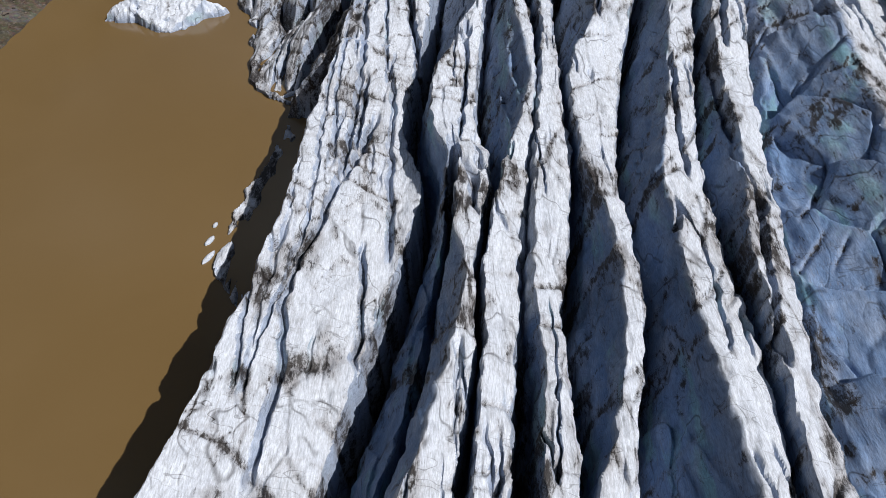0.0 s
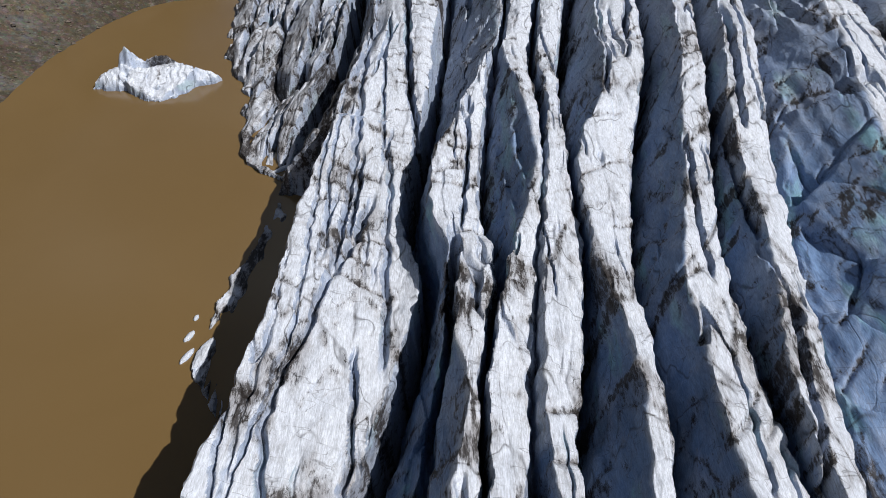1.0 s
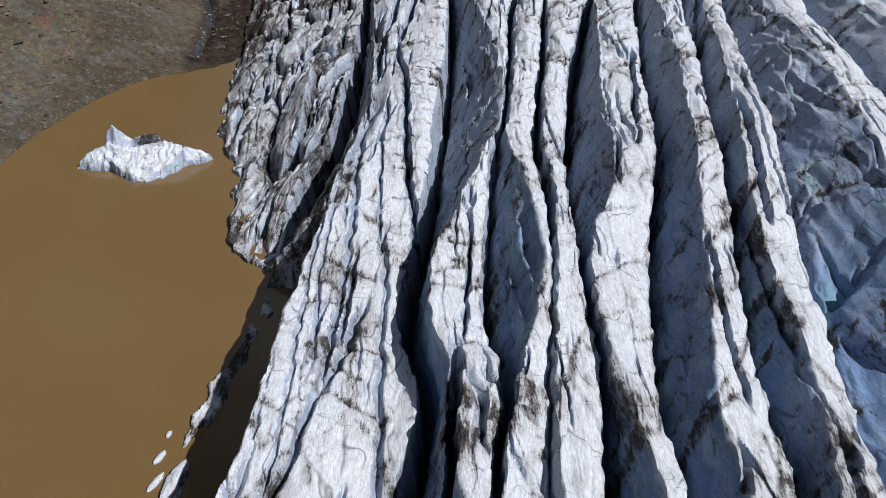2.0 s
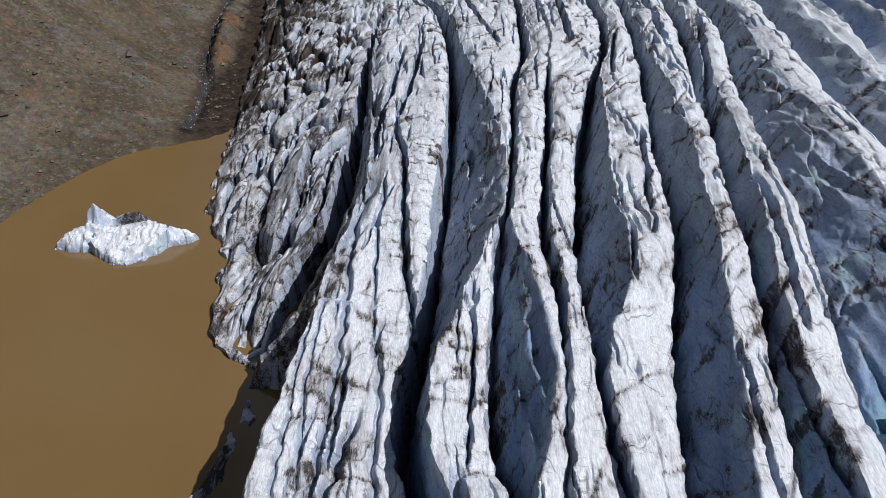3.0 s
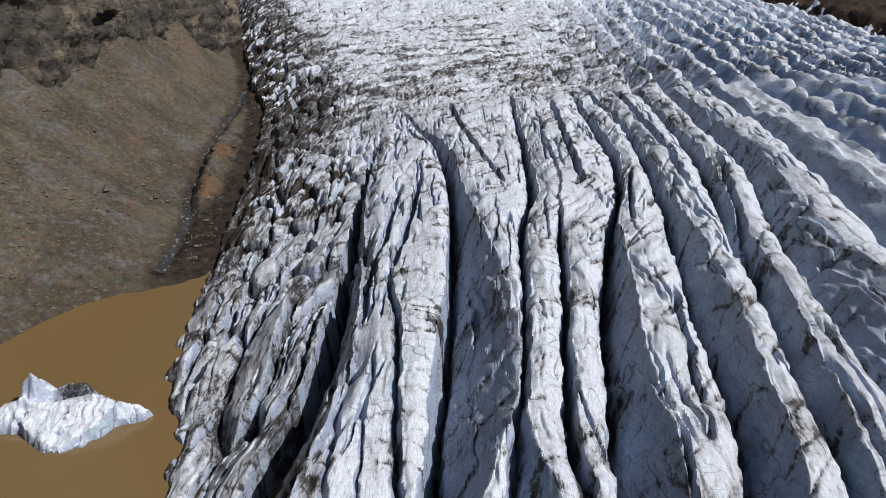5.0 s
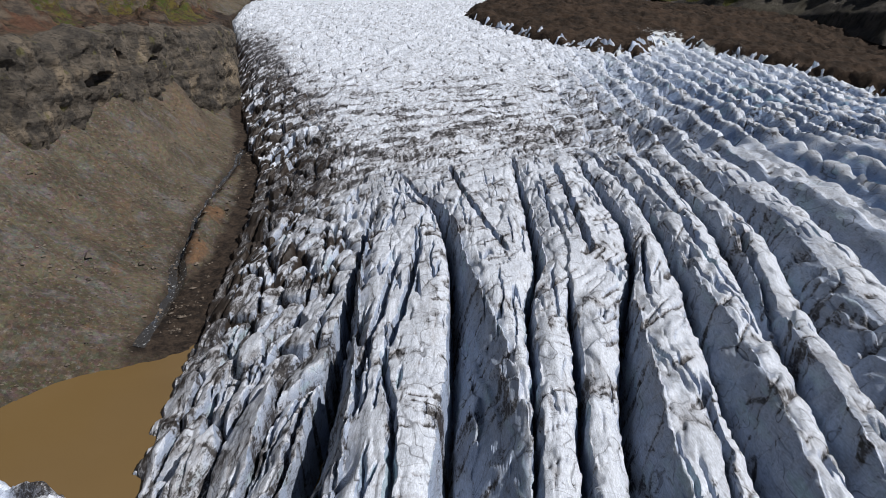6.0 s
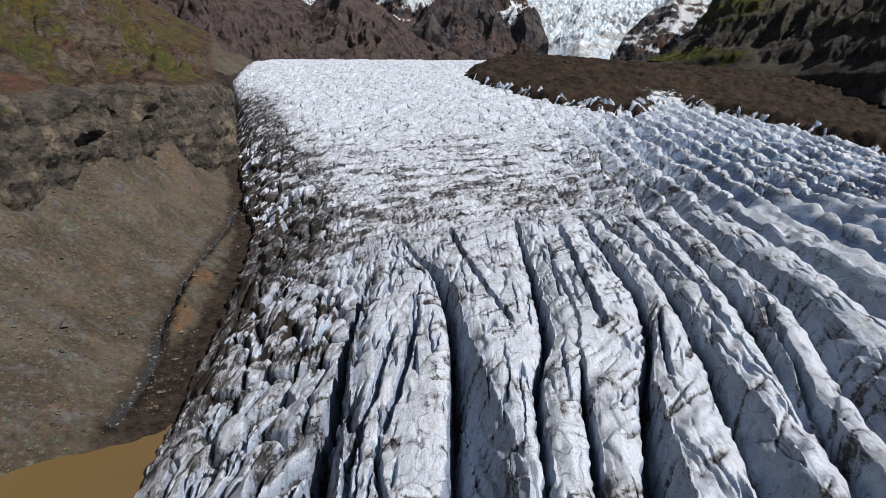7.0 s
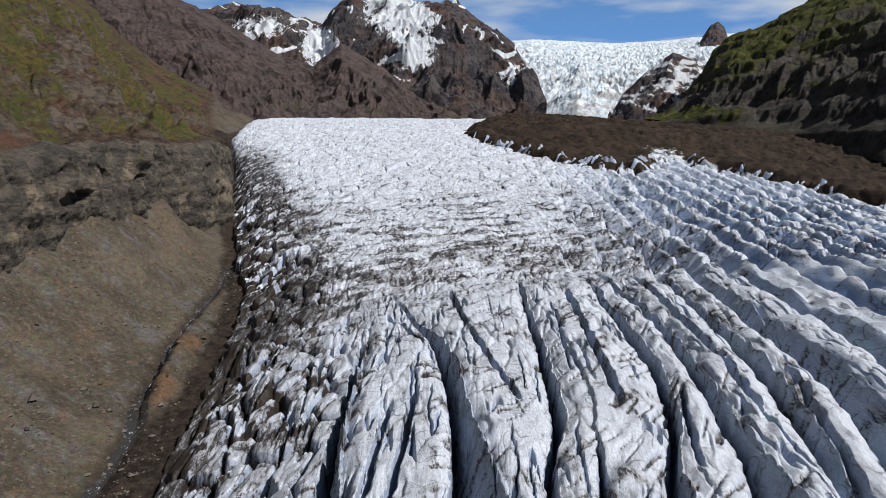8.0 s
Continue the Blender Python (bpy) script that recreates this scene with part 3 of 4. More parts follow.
def ice_material(name, far=1.0, clean=1.0):
    k = Nodes(name)
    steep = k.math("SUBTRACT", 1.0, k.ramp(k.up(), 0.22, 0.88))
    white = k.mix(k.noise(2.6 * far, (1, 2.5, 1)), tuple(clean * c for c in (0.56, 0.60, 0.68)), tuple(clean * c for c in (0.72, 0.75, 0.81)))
    # blue ice, darkened so its colour carries part of the shade
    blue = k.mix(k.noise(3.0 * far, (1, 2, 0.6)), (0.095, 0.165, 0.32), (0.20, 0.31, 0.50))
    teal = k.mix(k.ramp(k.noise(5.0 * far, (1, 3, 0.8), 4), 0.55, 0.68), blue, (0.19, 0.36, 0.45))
    # steep faces, and the marked sunless ones, take the shaded blue
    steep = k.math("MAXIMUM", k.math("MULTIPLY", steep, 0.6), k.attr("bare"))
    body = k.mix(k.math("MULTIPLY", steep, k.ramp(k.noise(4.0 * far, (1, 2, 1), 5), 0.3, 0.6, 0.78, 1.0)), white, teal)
    # grey veil of dust, then dark grit in the joints
    dirt = k.attr("dirt")
    fine = k.noise(1.1 * far, (1, 3.2, 1), 7.0, 0.68, 0.6, 14)
    dust = k.ramp(k.noise(2.4 * far, (0.8, 2.4, 1), 8, 0.72, 0.6, 10), 0.32, 0.68)
    veil = k.ramp(k.math("ADD", k.math("MULTIPLY", dirt, 0.75), k.math("MULTIPLY", dust, 0.36)), 0.24, 1.0)
    body = k.mix(k.math("MULTIPLY", veil, k.math("SUBTRACT", 0.80, k.math("MULTIPLY", steep, 0.50))), body, (0.27, 0.255, 0.255))
    # hairline cracks: thin contours of a warped noise
    hair = k.math("ABSOLUTE", k.math("ADD", k.noise(7.0 * far, (1, 1.8, 1), 2, 0.5, 0.3, 30), -0.5))
    lines = k.math("MULTIPLY", k.ramp(hair, 0.0, 0.016, 1.0, 0.0), k.ramp(k.noise(6 * far, (1, 1, 1), 3), 0.42, 0.58))
    # short slanting dust streaks
    streak = k.math("MULTIPLY", k.ramp(k.noise(0.42 * far, (0.6, 5.0, 1), 5, 0.65, 0.4, -52), 0.54, 0.66), k.ramp(k.noise(7 * far, (1, 1.5, 1), 4), 0.46, 0.62))
    body = k.mix(k.math("MULTIPLY", streak, 0.42), body, (0.20, 0.18, 0.165))
    thin = k.math("ABSOLUTE", k.math("ADD", k.noise(3.4 * far, (3.0, 0.8, 1), 2.5, 0.55, 0.2, 16), -0.5))
    lines = k.math("ADD", lines, k.math("MULTIPLY", k.ramp(thin, 0.0, 0.013, 0.8, 0.0), k.ramp(k.noise(4 * far, (1.5, 1, 1), 4), 0.44, 0.58)))
    # grit: fine grains and strings, thick only where the dirt is thick
    grain = k.ramp(k.noise(0.38 * far, (0.7, 2.6, 1), 7, 0.74, 0.3, 18), 0.36, 0.64)
    clump = k.ramp(k.noise(1.5 * far, (0.7, 2.2, 1), 6, 0.7, 0.5, -20), 0.36, 0.64)
    speck = k.math("ADD", k.math("MULTIPLY", grain, 0.30), k.math("MULTIPLY", clump, 0.34))
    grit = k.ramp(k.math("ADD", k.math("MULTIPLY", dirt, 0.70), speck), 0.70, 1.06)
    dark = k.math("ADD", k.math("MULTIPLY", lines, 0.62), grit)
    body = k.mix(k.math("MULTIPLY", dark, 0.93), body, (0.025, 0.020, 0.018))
    cover = k.ramp(k.math("ADD", k.attr("grit"), k.math("MULTIPLY", k.noise(1.6 * far, (1, 1.6, 1), 7, 0.72, 0.4), 0.9)), 0.78, 1.02)
    body = k.mix(cover, body, k.mix(k.noise(2.2, (1, 1, 1), 7, 0.7), (0.016, 0.012, 0.010), (0.055, 0.042, 0.034)))
    # slanting melt striations over everything
    stria = k.ramp(k.noise(0.16 * far, (1, 9, 1), 5, 0.7, 0.0, -40), 0.36, 0.64, 0.78, 1.10)
    body = k.mix(1.0, body, stria, "MULTIPLY")
    body = k.mix(1.0, body, k.ramp(k.noise(0.55 * far, (0.8, 1.6, 1), 7, 0.8), 0.34, 0.62, 0.84, 1.07), "MULTIPLY")
    relief = k.math("ADD", k.math("ADD", k.math("MULTIPLY", k.noise(1.0 * far, (1, 3.0, 1), 8, 0.66), 0.6), k.math("MULTIPLY", k.noise(0.30 * far, (0.7, 2.6, 1), 7, 0.74, 0.0, -30), 0.34)), k.math("MULTIPLY", k.ramp(hair, 0, 0.02), 0.12))
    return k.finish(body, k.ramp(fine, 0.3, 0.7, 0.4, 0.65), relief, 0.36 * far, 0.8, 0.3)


def water_material():
    k = Nodes("silty_water")
    c = k.mix(k.noise(26, (1, 1, 1), 4, 0.5, 0.8), (0.158, 0.099, 0.037), (0.182, 0.116, 0.046))
    return k.finish(c, 0.16, k.noise(0.9, (1, 1, 1), 3), 0.03, 0.25, 0.5)


def ground_material():
    k = Nodes("gravel_and_turf")
    stones = k.crackle(0.9, (1, 1, 1), "F1")
    base = k.mix(k.ramp(k.noise(22, (1, 1, 1), 5, 0.6), 0.35, 0.65), (0.076, 0.062, 0.043), (0.128, 0.104, 0.072))
    base = k.mix(k.ramp(k.noise(9, (1.6, 1, 1), 5, 0.6), 0.50, 0.68), base, (0.125, 0.115, 0.105))
    base = k.mix(k.math("MULTIPLY", k.ramp(k.noise(14, (1, 1, 1), 4), 0.60, 0.72), k.math("MULTIPLY", k.attr("rust"), 0.45)), base, (0.26, 0.115, 0.045))
    base = k.mix(k.math("MULTIPLY", k.ramp(k.noise(1.3, (1, 1, 1), 6, 0.7), 0.52, 0.66), 0.55), base, (0.22, 0.19, 0.165))
    base = k.mix(k.math("MULTIPLY", k.ramp(k.noise(1.9, (1, 1, 1), 6, 0.7), 0.55, 0.68), 0.6), base, (0.05, 0.042, 0.036))
    base = k.mix(0.25, base, stones, "MULTIPLY")
    base = k.mix(k.math("MULTIPLY", k.attr("till"), k.ramp(k.noise(2.5, (1, 1, 1), 6, 0.65), 0.3, 0.6, 0.35, 0.85)), base, (0.145, 0.080, 0.044))
    moor = k.mix(k.ramp(k.noise(6, (1, 1, 0.4), 9, 0.76), 0.42, 0.58), (0.030, 0.022, 0.017), (0.088, 0.058, 0.038))
    moor = k.mix(k.math("MULTIPLY", k.ramp(k.noise(30, (1, 1, 0.6), 6, 0.7), 0.5, 0.62), 0.7), moor, (0.125, 0.062, 0.040))
    base = k.mix(k.attr("hill"), base, moor)
    base = k.mix(1.0, base, k.ramp(k.noise(2.2, (1, 1, 0.6), 9, 0.8), 0.36, 0.62, 0.62, 1.15), "MULTIPLY")
    # rock where it is steep, moss and grass where the attribute says so, wet mud by the ice
    cliff = k.math("SUBTRACT", 1.0, k.ramp(k.up(), 0.42, 0.66))
    rock = k.mix(k.ramp(k.noise(7, (1, 1, 0.35), 7, 0.68), 0.35, 0.65), (0.045, 0.038, 0.033), (0.135, 0.105, 0.078))
    base = k.mix(cliff, base, rock)
    turf = k.mix(k.ramp(k.noise(16, (1, 1, 0.5), 8, 0.72), 0.42, 0.58), (0.050, 0.064, 0.014), (0.098, 0.078, 0.020))
    turf = k.mix(k.ramp(k.noise(4, (1, 1, 0.6), 9, 0.78), 0.47, 0.56), turf, (0.055, 0.036, 0.022))
    base = k.mix(k.ramp(k.math("ADD", k.math("MULTIPLY", k.attr("turf"), 0.7), k.math("MULTIPLY", k.noise(12, (1, 1, 0.5), 10, 0.78), 1.6)), 1.16, 1.30), base, turf)
    base = k.mix(k.attr("mud"), base, k.mix(k.ramp(k.noise(3, (1, 1, 1), 9, 0.76), 0.4, 0.62), (0.014, 0.010, 0.008), (0.052, 0.037, 0.027)))
    h = k.math("ADD", k.math("MULTIPLY", k.noise(1.0, (1, 1, 1), 8, 0.72), 0.8), k.math("MULTIPLY", k.crackle(0.7, (1, 1, 1), "SMOOTH_F1"), 0.4))
    h = k.math("ADD", h, k.math("MULTIPLY", k.math("MULTIPLY", k.noise(7, (1, 1, 0.6), 8, 0.7), k.attr("hill")), 5.0))
    return k.finish(base, 0.92, h, 0.55, 0.8, 0.2)


def debris_material():
    k = Nodes("moraine_debris")
    base = k.mix(k.ramp(k.noise(18, (1, 1, 1), 7, 0.66), 0.35, 0.68), (0.018, 0.012, 0.008), (0.050, 0.032, 0.021))
    base = k.mix(k.math("MULTIPLY", k.ramp(k.noise(3, (1, 1, 1), 6, 0.7), 0.55, 0.7), 0.5), base, (0.075, 0.058, 0.046))
    bare = k.ramp(k.math("ADD", k.math("MULTIPLY", k.attr("ice"), 0.55), k.math("MULTIPLY", k.noise(4.5, (1.6, 0.7, 1.5), 6, 0.72), 0.9)), 0.80, 0.90)
    base = k.mix(bare, base, (0.62, 0.65, 0.68))
    return k.finish(base, 0.9, k.noise(4, (1, 1, 1), 8, 0.7), 1.6, 0.8, 0.2)


def rock_material(name, dark, light, tint, strata=0.0, scale=1.0):
    """Mountain rock with gullies, beds, snow and turf by attribute."""
    k = Nodes(name)
    base = k.mix(k.ramp(k.noise(55 * scale, (1, 1, 0.6), 12, 0.76), 0.42, 0.58), dark, light)
    base = k.mix(k.math("MULTIPLY", k.ramp(k.noise(150 * scale, (1, 1, 1), 8, 0.68), 0.45, 0.62), 0.7), base, tint)
    beds = k.ramp(k.noise(12 * scale, (5, 5, 0.5), 6, 0.7), 0.52, 0.60)
    base = k.mix(k.math("MULTIPLY", k.math("MULTIPLY", beds, k.ramp(k.noise(120 * scale, (1, 1, 1), 5), 0.44, 0.58)), strata), base, tuple(c * 0.45 for c in dark))
    # clefts in colour alone: darker upright streaks on the steeper rock
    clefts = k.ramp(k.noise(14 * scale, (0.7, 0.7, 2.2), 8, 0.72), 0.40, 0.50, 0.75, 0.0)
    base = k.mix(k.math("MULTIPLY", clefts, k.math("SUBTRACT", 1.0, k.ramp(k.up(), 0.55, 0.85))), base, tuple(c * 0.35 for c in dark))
    turf = k.mix(k.ramp(k.noise(30 * scale, (1, 1, 1), 9, 0.74), 0.42, 0.58), (0.036, 0.044, 0.012), (0.092, 0.090, 0.024))
    base = k.mix(k.ramp(k.math("ADD", k.math("MULTIPLY", k.attr("turf"), 0.9), k.math("MULTIPLY", k.noise(22 * scale, (1, 1, 0.6), 10, 0.78), 0.9)), 0.84, 0.96), base, turf)
    snow = k.ramp(k.math("ADD", k.math("MULTIPLY", k.attr("snow"), 0.9), k.math("MULTIPLY", k.noise(34 * scale, (0.8, 0.8, 1.6), 12, 0.80), 1.9)), 1.32, 1.37)
    base = k.mix(snow, base, (0.84, 0.87, 0.91))
    return k.finish(base, 0.88, k.noise(16 * scale, (1, 1, 1), 12, 0.78), 14 * scale, 0.9, 0.15)


def snow_ice_material():
    """Far icefall: white snow broken by blue-grey clefts."""
    k = Nodes("icefall_snow")
    base = k.mix(k.ramp(k.noise(20, (1.8, 1, 0.7), 12, 0.80), 0.38, 0.56), (0.50, 0.66, 0.78), (0.86, 0.89, 0.92))
    base = k.mix(k.math("MULTIPLY", k.attr("dirt"), k.ramp(k.noise(80, (1, 1, 1), 5), 0.5, 0.62)), base, (0.42, 0.40, 0.38))
    return k.finish(base, 0.6, k.noise(14, (1, 1, 1), 11, 0.78), 9, 0.8, 0.3)


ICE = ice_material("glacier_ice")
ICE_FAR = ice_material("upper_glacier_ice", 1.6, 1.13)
WATER, GROUND, DEBRIS = water_material(), ground_material(), debris_material()
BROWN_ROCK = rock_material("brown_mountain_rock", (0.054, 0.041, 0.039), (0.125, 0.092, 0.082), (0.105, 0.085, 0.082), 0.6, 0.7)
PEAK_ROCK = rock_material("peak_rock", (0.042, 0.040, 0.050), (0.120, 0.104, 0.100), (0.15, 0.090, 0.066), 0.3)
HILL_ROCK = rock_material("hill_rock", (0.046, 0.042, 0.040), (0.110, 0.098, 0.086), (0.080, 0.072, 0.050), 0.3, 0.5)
FALL_SNOW = snow_ice_material()


# ---- building ----
def sheet(name, X, Y, Z, material, parent=None, smooth=True, crease=0, **attributes):
    """A mesh over a grid of points, with point attributes."""
    rows, cols = X.shape
    me = bpy.data.meshes.new(name)
    n = rows * cols
    me.vertices.add(n)
    me.vertices.foreach_set("co", np.stack([X, Y, Z], -1).astype(np.float32).ravel())
    i = np.arange(n).reshape(rows, cols)
    quads = np.stack([i[:-1, :-1], i[:-1, 1:], i[1:, 1:], i[1:, :-1]], -1).reshape(-1, 4)
    me.loops.add(quads.size)
    me.loops.foreach_set("vertex_index", quads.ravel().astype(np.int32))
    me.polygons.add(len(quads))
    me.polygons.foreach_set("loop_start", (np.arange(len(quads)) * 4).astype(np.int32))
    me.polygons.foreach_set("use_smooth", np.full(len(quads), smooth))
    me.update(calc_edges=True)
    if crease:
        me.set_sharp_from_angle(angle=radians(crease))
    for key, values in attributes.items():
        a = me.attributes.new(key, "FLOAT", "POINT")
        a.data.foreach_set("value", np.broadcast_to(values, X.shape).astype(np.float32).ravel())
    me.materials.append(material)
    ob = new(name, me)
    if parent:
        ob.parent = parent
    return ob


def soften(Z, axis):
    """Even out a grid a little along one axis, its border left alone."""
    Z = np.swapaxes(Z, 0, axis).copy()
    Z[1:-1] = (Z[:-2] + 2 * Z[1:-1] + Z[2:]) / 4
    return np.swapaxes(Z, 0, axis)


def ice_sheet(name, left, right, ys, step, parent, material=None, label=""):
    """A stretch of glacier between two courses, its walls roughened sideways."""
    y = np.asarray(ys)[:, None]
    a, b = left(y), right(y)
    cols = max(int(np.max(b - a) / step), 4)
    s = np.linspace(0, 1, cols)[None, :]
    X = a + (b - a) * s
    Y = y + 0 * X
    Z, dirt, grit, bare = ice_height(X, Y)
    Z = soften(soften(Z, 0), 1)
    gx = np.gradient(Z, axis=1) / np.maximum(np.gradient(X, axis=1), 0.05)
    wall = sm(0.8, 2.5, np.abs(gx))
    hard = wall * (1 - 0.8 * sm(300, 420, Y))
    inner = np.ones_like(X)
    inner[:, :2], inner[:, -2:] = 0, 0
    X2 = X + inner * hard * 0.55 * (fbm(Y / 3.2, Z / 2.4, 3, 131))
    Y2 = Y + inner * hard * 0.35 * (fbm(X / 2.1 + Y / 4, Z / 2.2, 2, 137))
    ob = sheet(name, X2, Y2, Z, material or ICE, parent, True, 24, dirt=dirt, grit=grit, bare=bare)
    if label:
        tagged(ob, label)
    return ob


# ---- the glacier ----
glacier = tagged(new("glacier"), "crevassed glacier of dirty white and blue ice beside a lake", "glacier")
ROWS_NEAR = np.cumsum(np.concatenate([[16], 0.22 + 0.00095 * np.arange(900)]))
ROWS_NEAR = np.concatenate([np.arange(-40, 16, 1.0), ROWS_NEAR[ROWS_NEAR < 334]])
shore_line = lambda y: np.where(y < 126, MARGIN(y) - 3.5, np.minimum(C_LAKE(y), C_LAKE(y)))
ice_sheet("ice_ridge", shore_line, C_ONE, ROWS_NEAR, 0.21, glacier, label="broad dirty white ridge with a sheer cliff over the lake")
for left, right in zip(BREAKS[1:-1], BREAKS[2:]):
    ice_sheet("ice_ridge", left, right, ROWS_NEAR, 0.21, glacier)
ice_sheet("ice_ridge", C_EIGHT, RIGHT, ROWS_NEAR[::2], 0.8, glacier, label="field of splayed blue-white ridges")
ice_sheet("ice_tongue", lambda y: MARGIN(y) - 4, C_LAKE, ROWS_NEAR[ROWS_NEAR > 125], 0.34, glacier, label="shattered grit-covered ice tongue in the lake")
ROWS_UP = [332.0]
while ROWS_UP[-1] < 1500:
    ROWS_UP.append(ROWS_UP[-1] + 0.55 + (ROWS_UP[-1] - 332) * 0.0036)
ice_sheet("upper_glacier", lambda y: MARGIN(y) - 4, RIGHT, ROWS_UP, 0.85, glacier, ICE_FAR, "upper glacier of tight dirty white blocks")


# ---- lake ----
gx, gy = np.meshgrid(np.linspace(-135, -22, 40), np.linspace(-60, 245, 60))
lake = tagged(sheet("lake", gx, gy, 0 * gx, WATER), "opaque brown silty meltwater lake at the foot of the ice", "lake", kind="structure")

# ---- left bank: gravel shore, stream gully, scree, cliff and hillside ----
GULLY = line((-200, -60), (0, -96), (100, -109), (152, -109), (183, -107), (205, -101), (220, -93), (230, -80), (260, -83), (280, -87), (300, -92), (330, -97), (352, -99), (397, -101), (430, -106), (530, -130), (620, -160), (760, -205), (900, -229), (1000, -237), (1100, -262), (1600, -430), (4500, -1200))
GULLY_Z = line((-200, 0), (223, -0.3), (229, 0.6), (240, 1.3), (260, 2.2), (290, 3.8), (354, 12), (430, 20), (530, 29), (620, 44), (760, 68), (900, 88), (1100, 112), (1600, 122), (4500, 140))
CLIFF = line((-200, -215), (200, -172), (300, -156), (336, -151), (432, -147), (535, -141), (560, -150), (686, -176), (760, -215), (900, -262), (1600, -470), (4500, -1250))
BROW = line((-200, 60), (250, 72), (336, 78), (432, 80), (535, 82), (686, 89), (900, 108), (1600, 150), (4500, 170))


def ledges(z, step, sharp):
    """Turn an even slope into steps, as bedded lava gives."""
    f = z / step
    n = np.floor(f)
    return step * (n + sm(0.5 - sharp, 0.5 + sharp, f - n))


def land(x, y):
    x, y = np.broadcast_arrays(np.asarray(x, float), np.asarray(y, float))
    g = GULLY(y) + 1.6 * pn(y / 9, 3.3, 200) * sm(235, 260, y)
    d = g - x + 3.5 * fbm(x / 26, y / 26, 3, 201) * sm(0, 20, np.abs(g - x))
    low = GULLY_Z(y)
    scree = low + 0.35 * np.clip(d, 0, 60) + 0.005 * np.clip(d, 0, 60) ** 2 + 0.55 * np.clip(d - 60, 0, None)
    scree = scree + (1.3 * fbm(x / 16, y / 16, 4, 203) + 1.6 * ridged((y + 0.3 * x) / 24, x / 90, 3, 204) - 1.6) * sm(2, 25, d)
    fan = 14 * np.exp(-((y - 445) / 26.0) ** 2) + 10 * np.exp(-((y - 376) / 18.0) ** 2) + 9 * np.exp(-((y - 530) / 18.0) ** 2) + 6 * sm(290, 340, y) * (1 - sm(535, 560, y)) + 5 * fbm(y / 14, 0.7, 3, 202)
    scree = scree + fan * sm(8, 46, d + 18 * sm(480, 530, y))
    c = CLIFF(y) - x + 5 * pn(y / 26, 0.5, 205) + 3.0 * fbm(y / 9, x / 30, 3, 206)
    back = np.clip(c, 0, None)
    hill = 0.32 * np.clip(back, 0, 60) + 0.84 * np.clip(back - 60, 0, 900)
    hill = hill + sm(8, 60, back) * (24 * fbm(x / 70, y / 110, 4, 207) + 10 * fbm(x / 22, y / 30, 5, 209))
    hill = 0.45 * hill + 0.55 * ledges(hill + 12 * fbm(x / 50, y / 50, 5, 210), 19, 0.12) + sm(8, 40, back) * (5.0 * (ridged(x / 26, y / 26, 5, 220, 0.6) - 1) + 2.4 * (ridged(x / 7, y / 7, 3, 223, 0.6) - 1) + 1.2 * fbm(x / 4, y / 4, 4, 221))
    upper = BROW(y) + hill
    wall = sm(-2, 5.5, c + 1.2 * fbm(y / 3, x / 3, 2, 208))
    z = np.minimum(scree, upper + 6) * (1 - wall) + np.maximum(upper, scree * 0.98) * wall
    # right of the stream: a mound of rusty till, then mud under the ice edge
    rim = MARGIN(y) - np.interp(y, [228, 255, 300, 420], [17, 15, 9, 8]) + 2.5 * pn(y / 12, 9.1, 212)
    f = np.clip((x - g) / np.maximum(rim - g, 2), 0, 1)
    mound = np.sin(np.pi * f ** 0.8) * (4.2 * np.exp(-((y - 318) / 34.0) ** 2) + 1.3) * sm(276, 292, y) * (1 - sm(400, 440, y))
    shelf = low + mound * (1 + 0.5 * fbm(x / 7, y / 7, 3, 214)) - 0.10 * np.clip(-d, 0, 60) * (y < 250)
    z = np.where(d > 0, z, shelf)
    z = z - 1.7 * np.exp(-((x - g) / 2.6) ** 2) * sm(240, 262, y) * (1 - sm(440, 470, y))
    z = z + 0.3 * fbm(x / 4, y / 4, 4, 211) + 1.1 * fbm(x / 5, y / 6, 4, 222) * (d < -2) * sm(245, 265, y)
    turf = sm(3, 25, c) * (0.58 + 1.0 * fbm(x / 50, y / 50, 5, 213)) + 0.5 * sm(80, 160, c) * (1 - sm(620, 800, y))
    rust = np.clip(sm(-0.05, 0.25, fbm(x / 40, y / 40, 3, 215)) + (d < 0) * (mound > 0.8), 0, 1)
    mud = sm(-2.5, 1.5, x - rim + 2 * fbm(x / 5, y / 5, 3, 217)) * sm(222, 236, y)
    bank = sm(-4.6, -1.8, -np.abs(x - g) + 1.2 * pn(x / 4, y / 5, 224)) * sm(228, 250, y) * (1 - sm(430, 470, y)) * 0.8
    delta = np.exp(-((x + 78) / 10.0) ** 2 - ((y - 243) / 14.0) ** 2) * sm(-0.1, 0.3, fbm(x / 4, y / 4, 3, 219))
    till = (d < 0) * sm(0.5, 2.2, mound) * sm(0.28, 0.40, 0.36 + fbm(x / 10, y / 14, 3, 216)) + 0.3 * sm(0.22, 0.40, fbm(x / 30, y / 30, 4, 218)) * sm(6, 30, d) * (1 - wall)
    return z, np.clip(turf, 0, 1), rust, np.clip(np.maximum(np.maximum(mud, bank), delta), 0, 1), np.clip(till, 0, 1), sm(0, 12, c)


def spread(lo, a, b, hi, fine, n_far):
    """Even steps from a to b, ever longer ones outside."""
    mid = np.arange(a, b, fine)
    left = a - np.geomspace(fine * 2, a - lo, n_far)[::-1]
    right = b + np.geomspace(fine * 2, hi - b, n_far)
    return np.concatenate([left, mid, right])


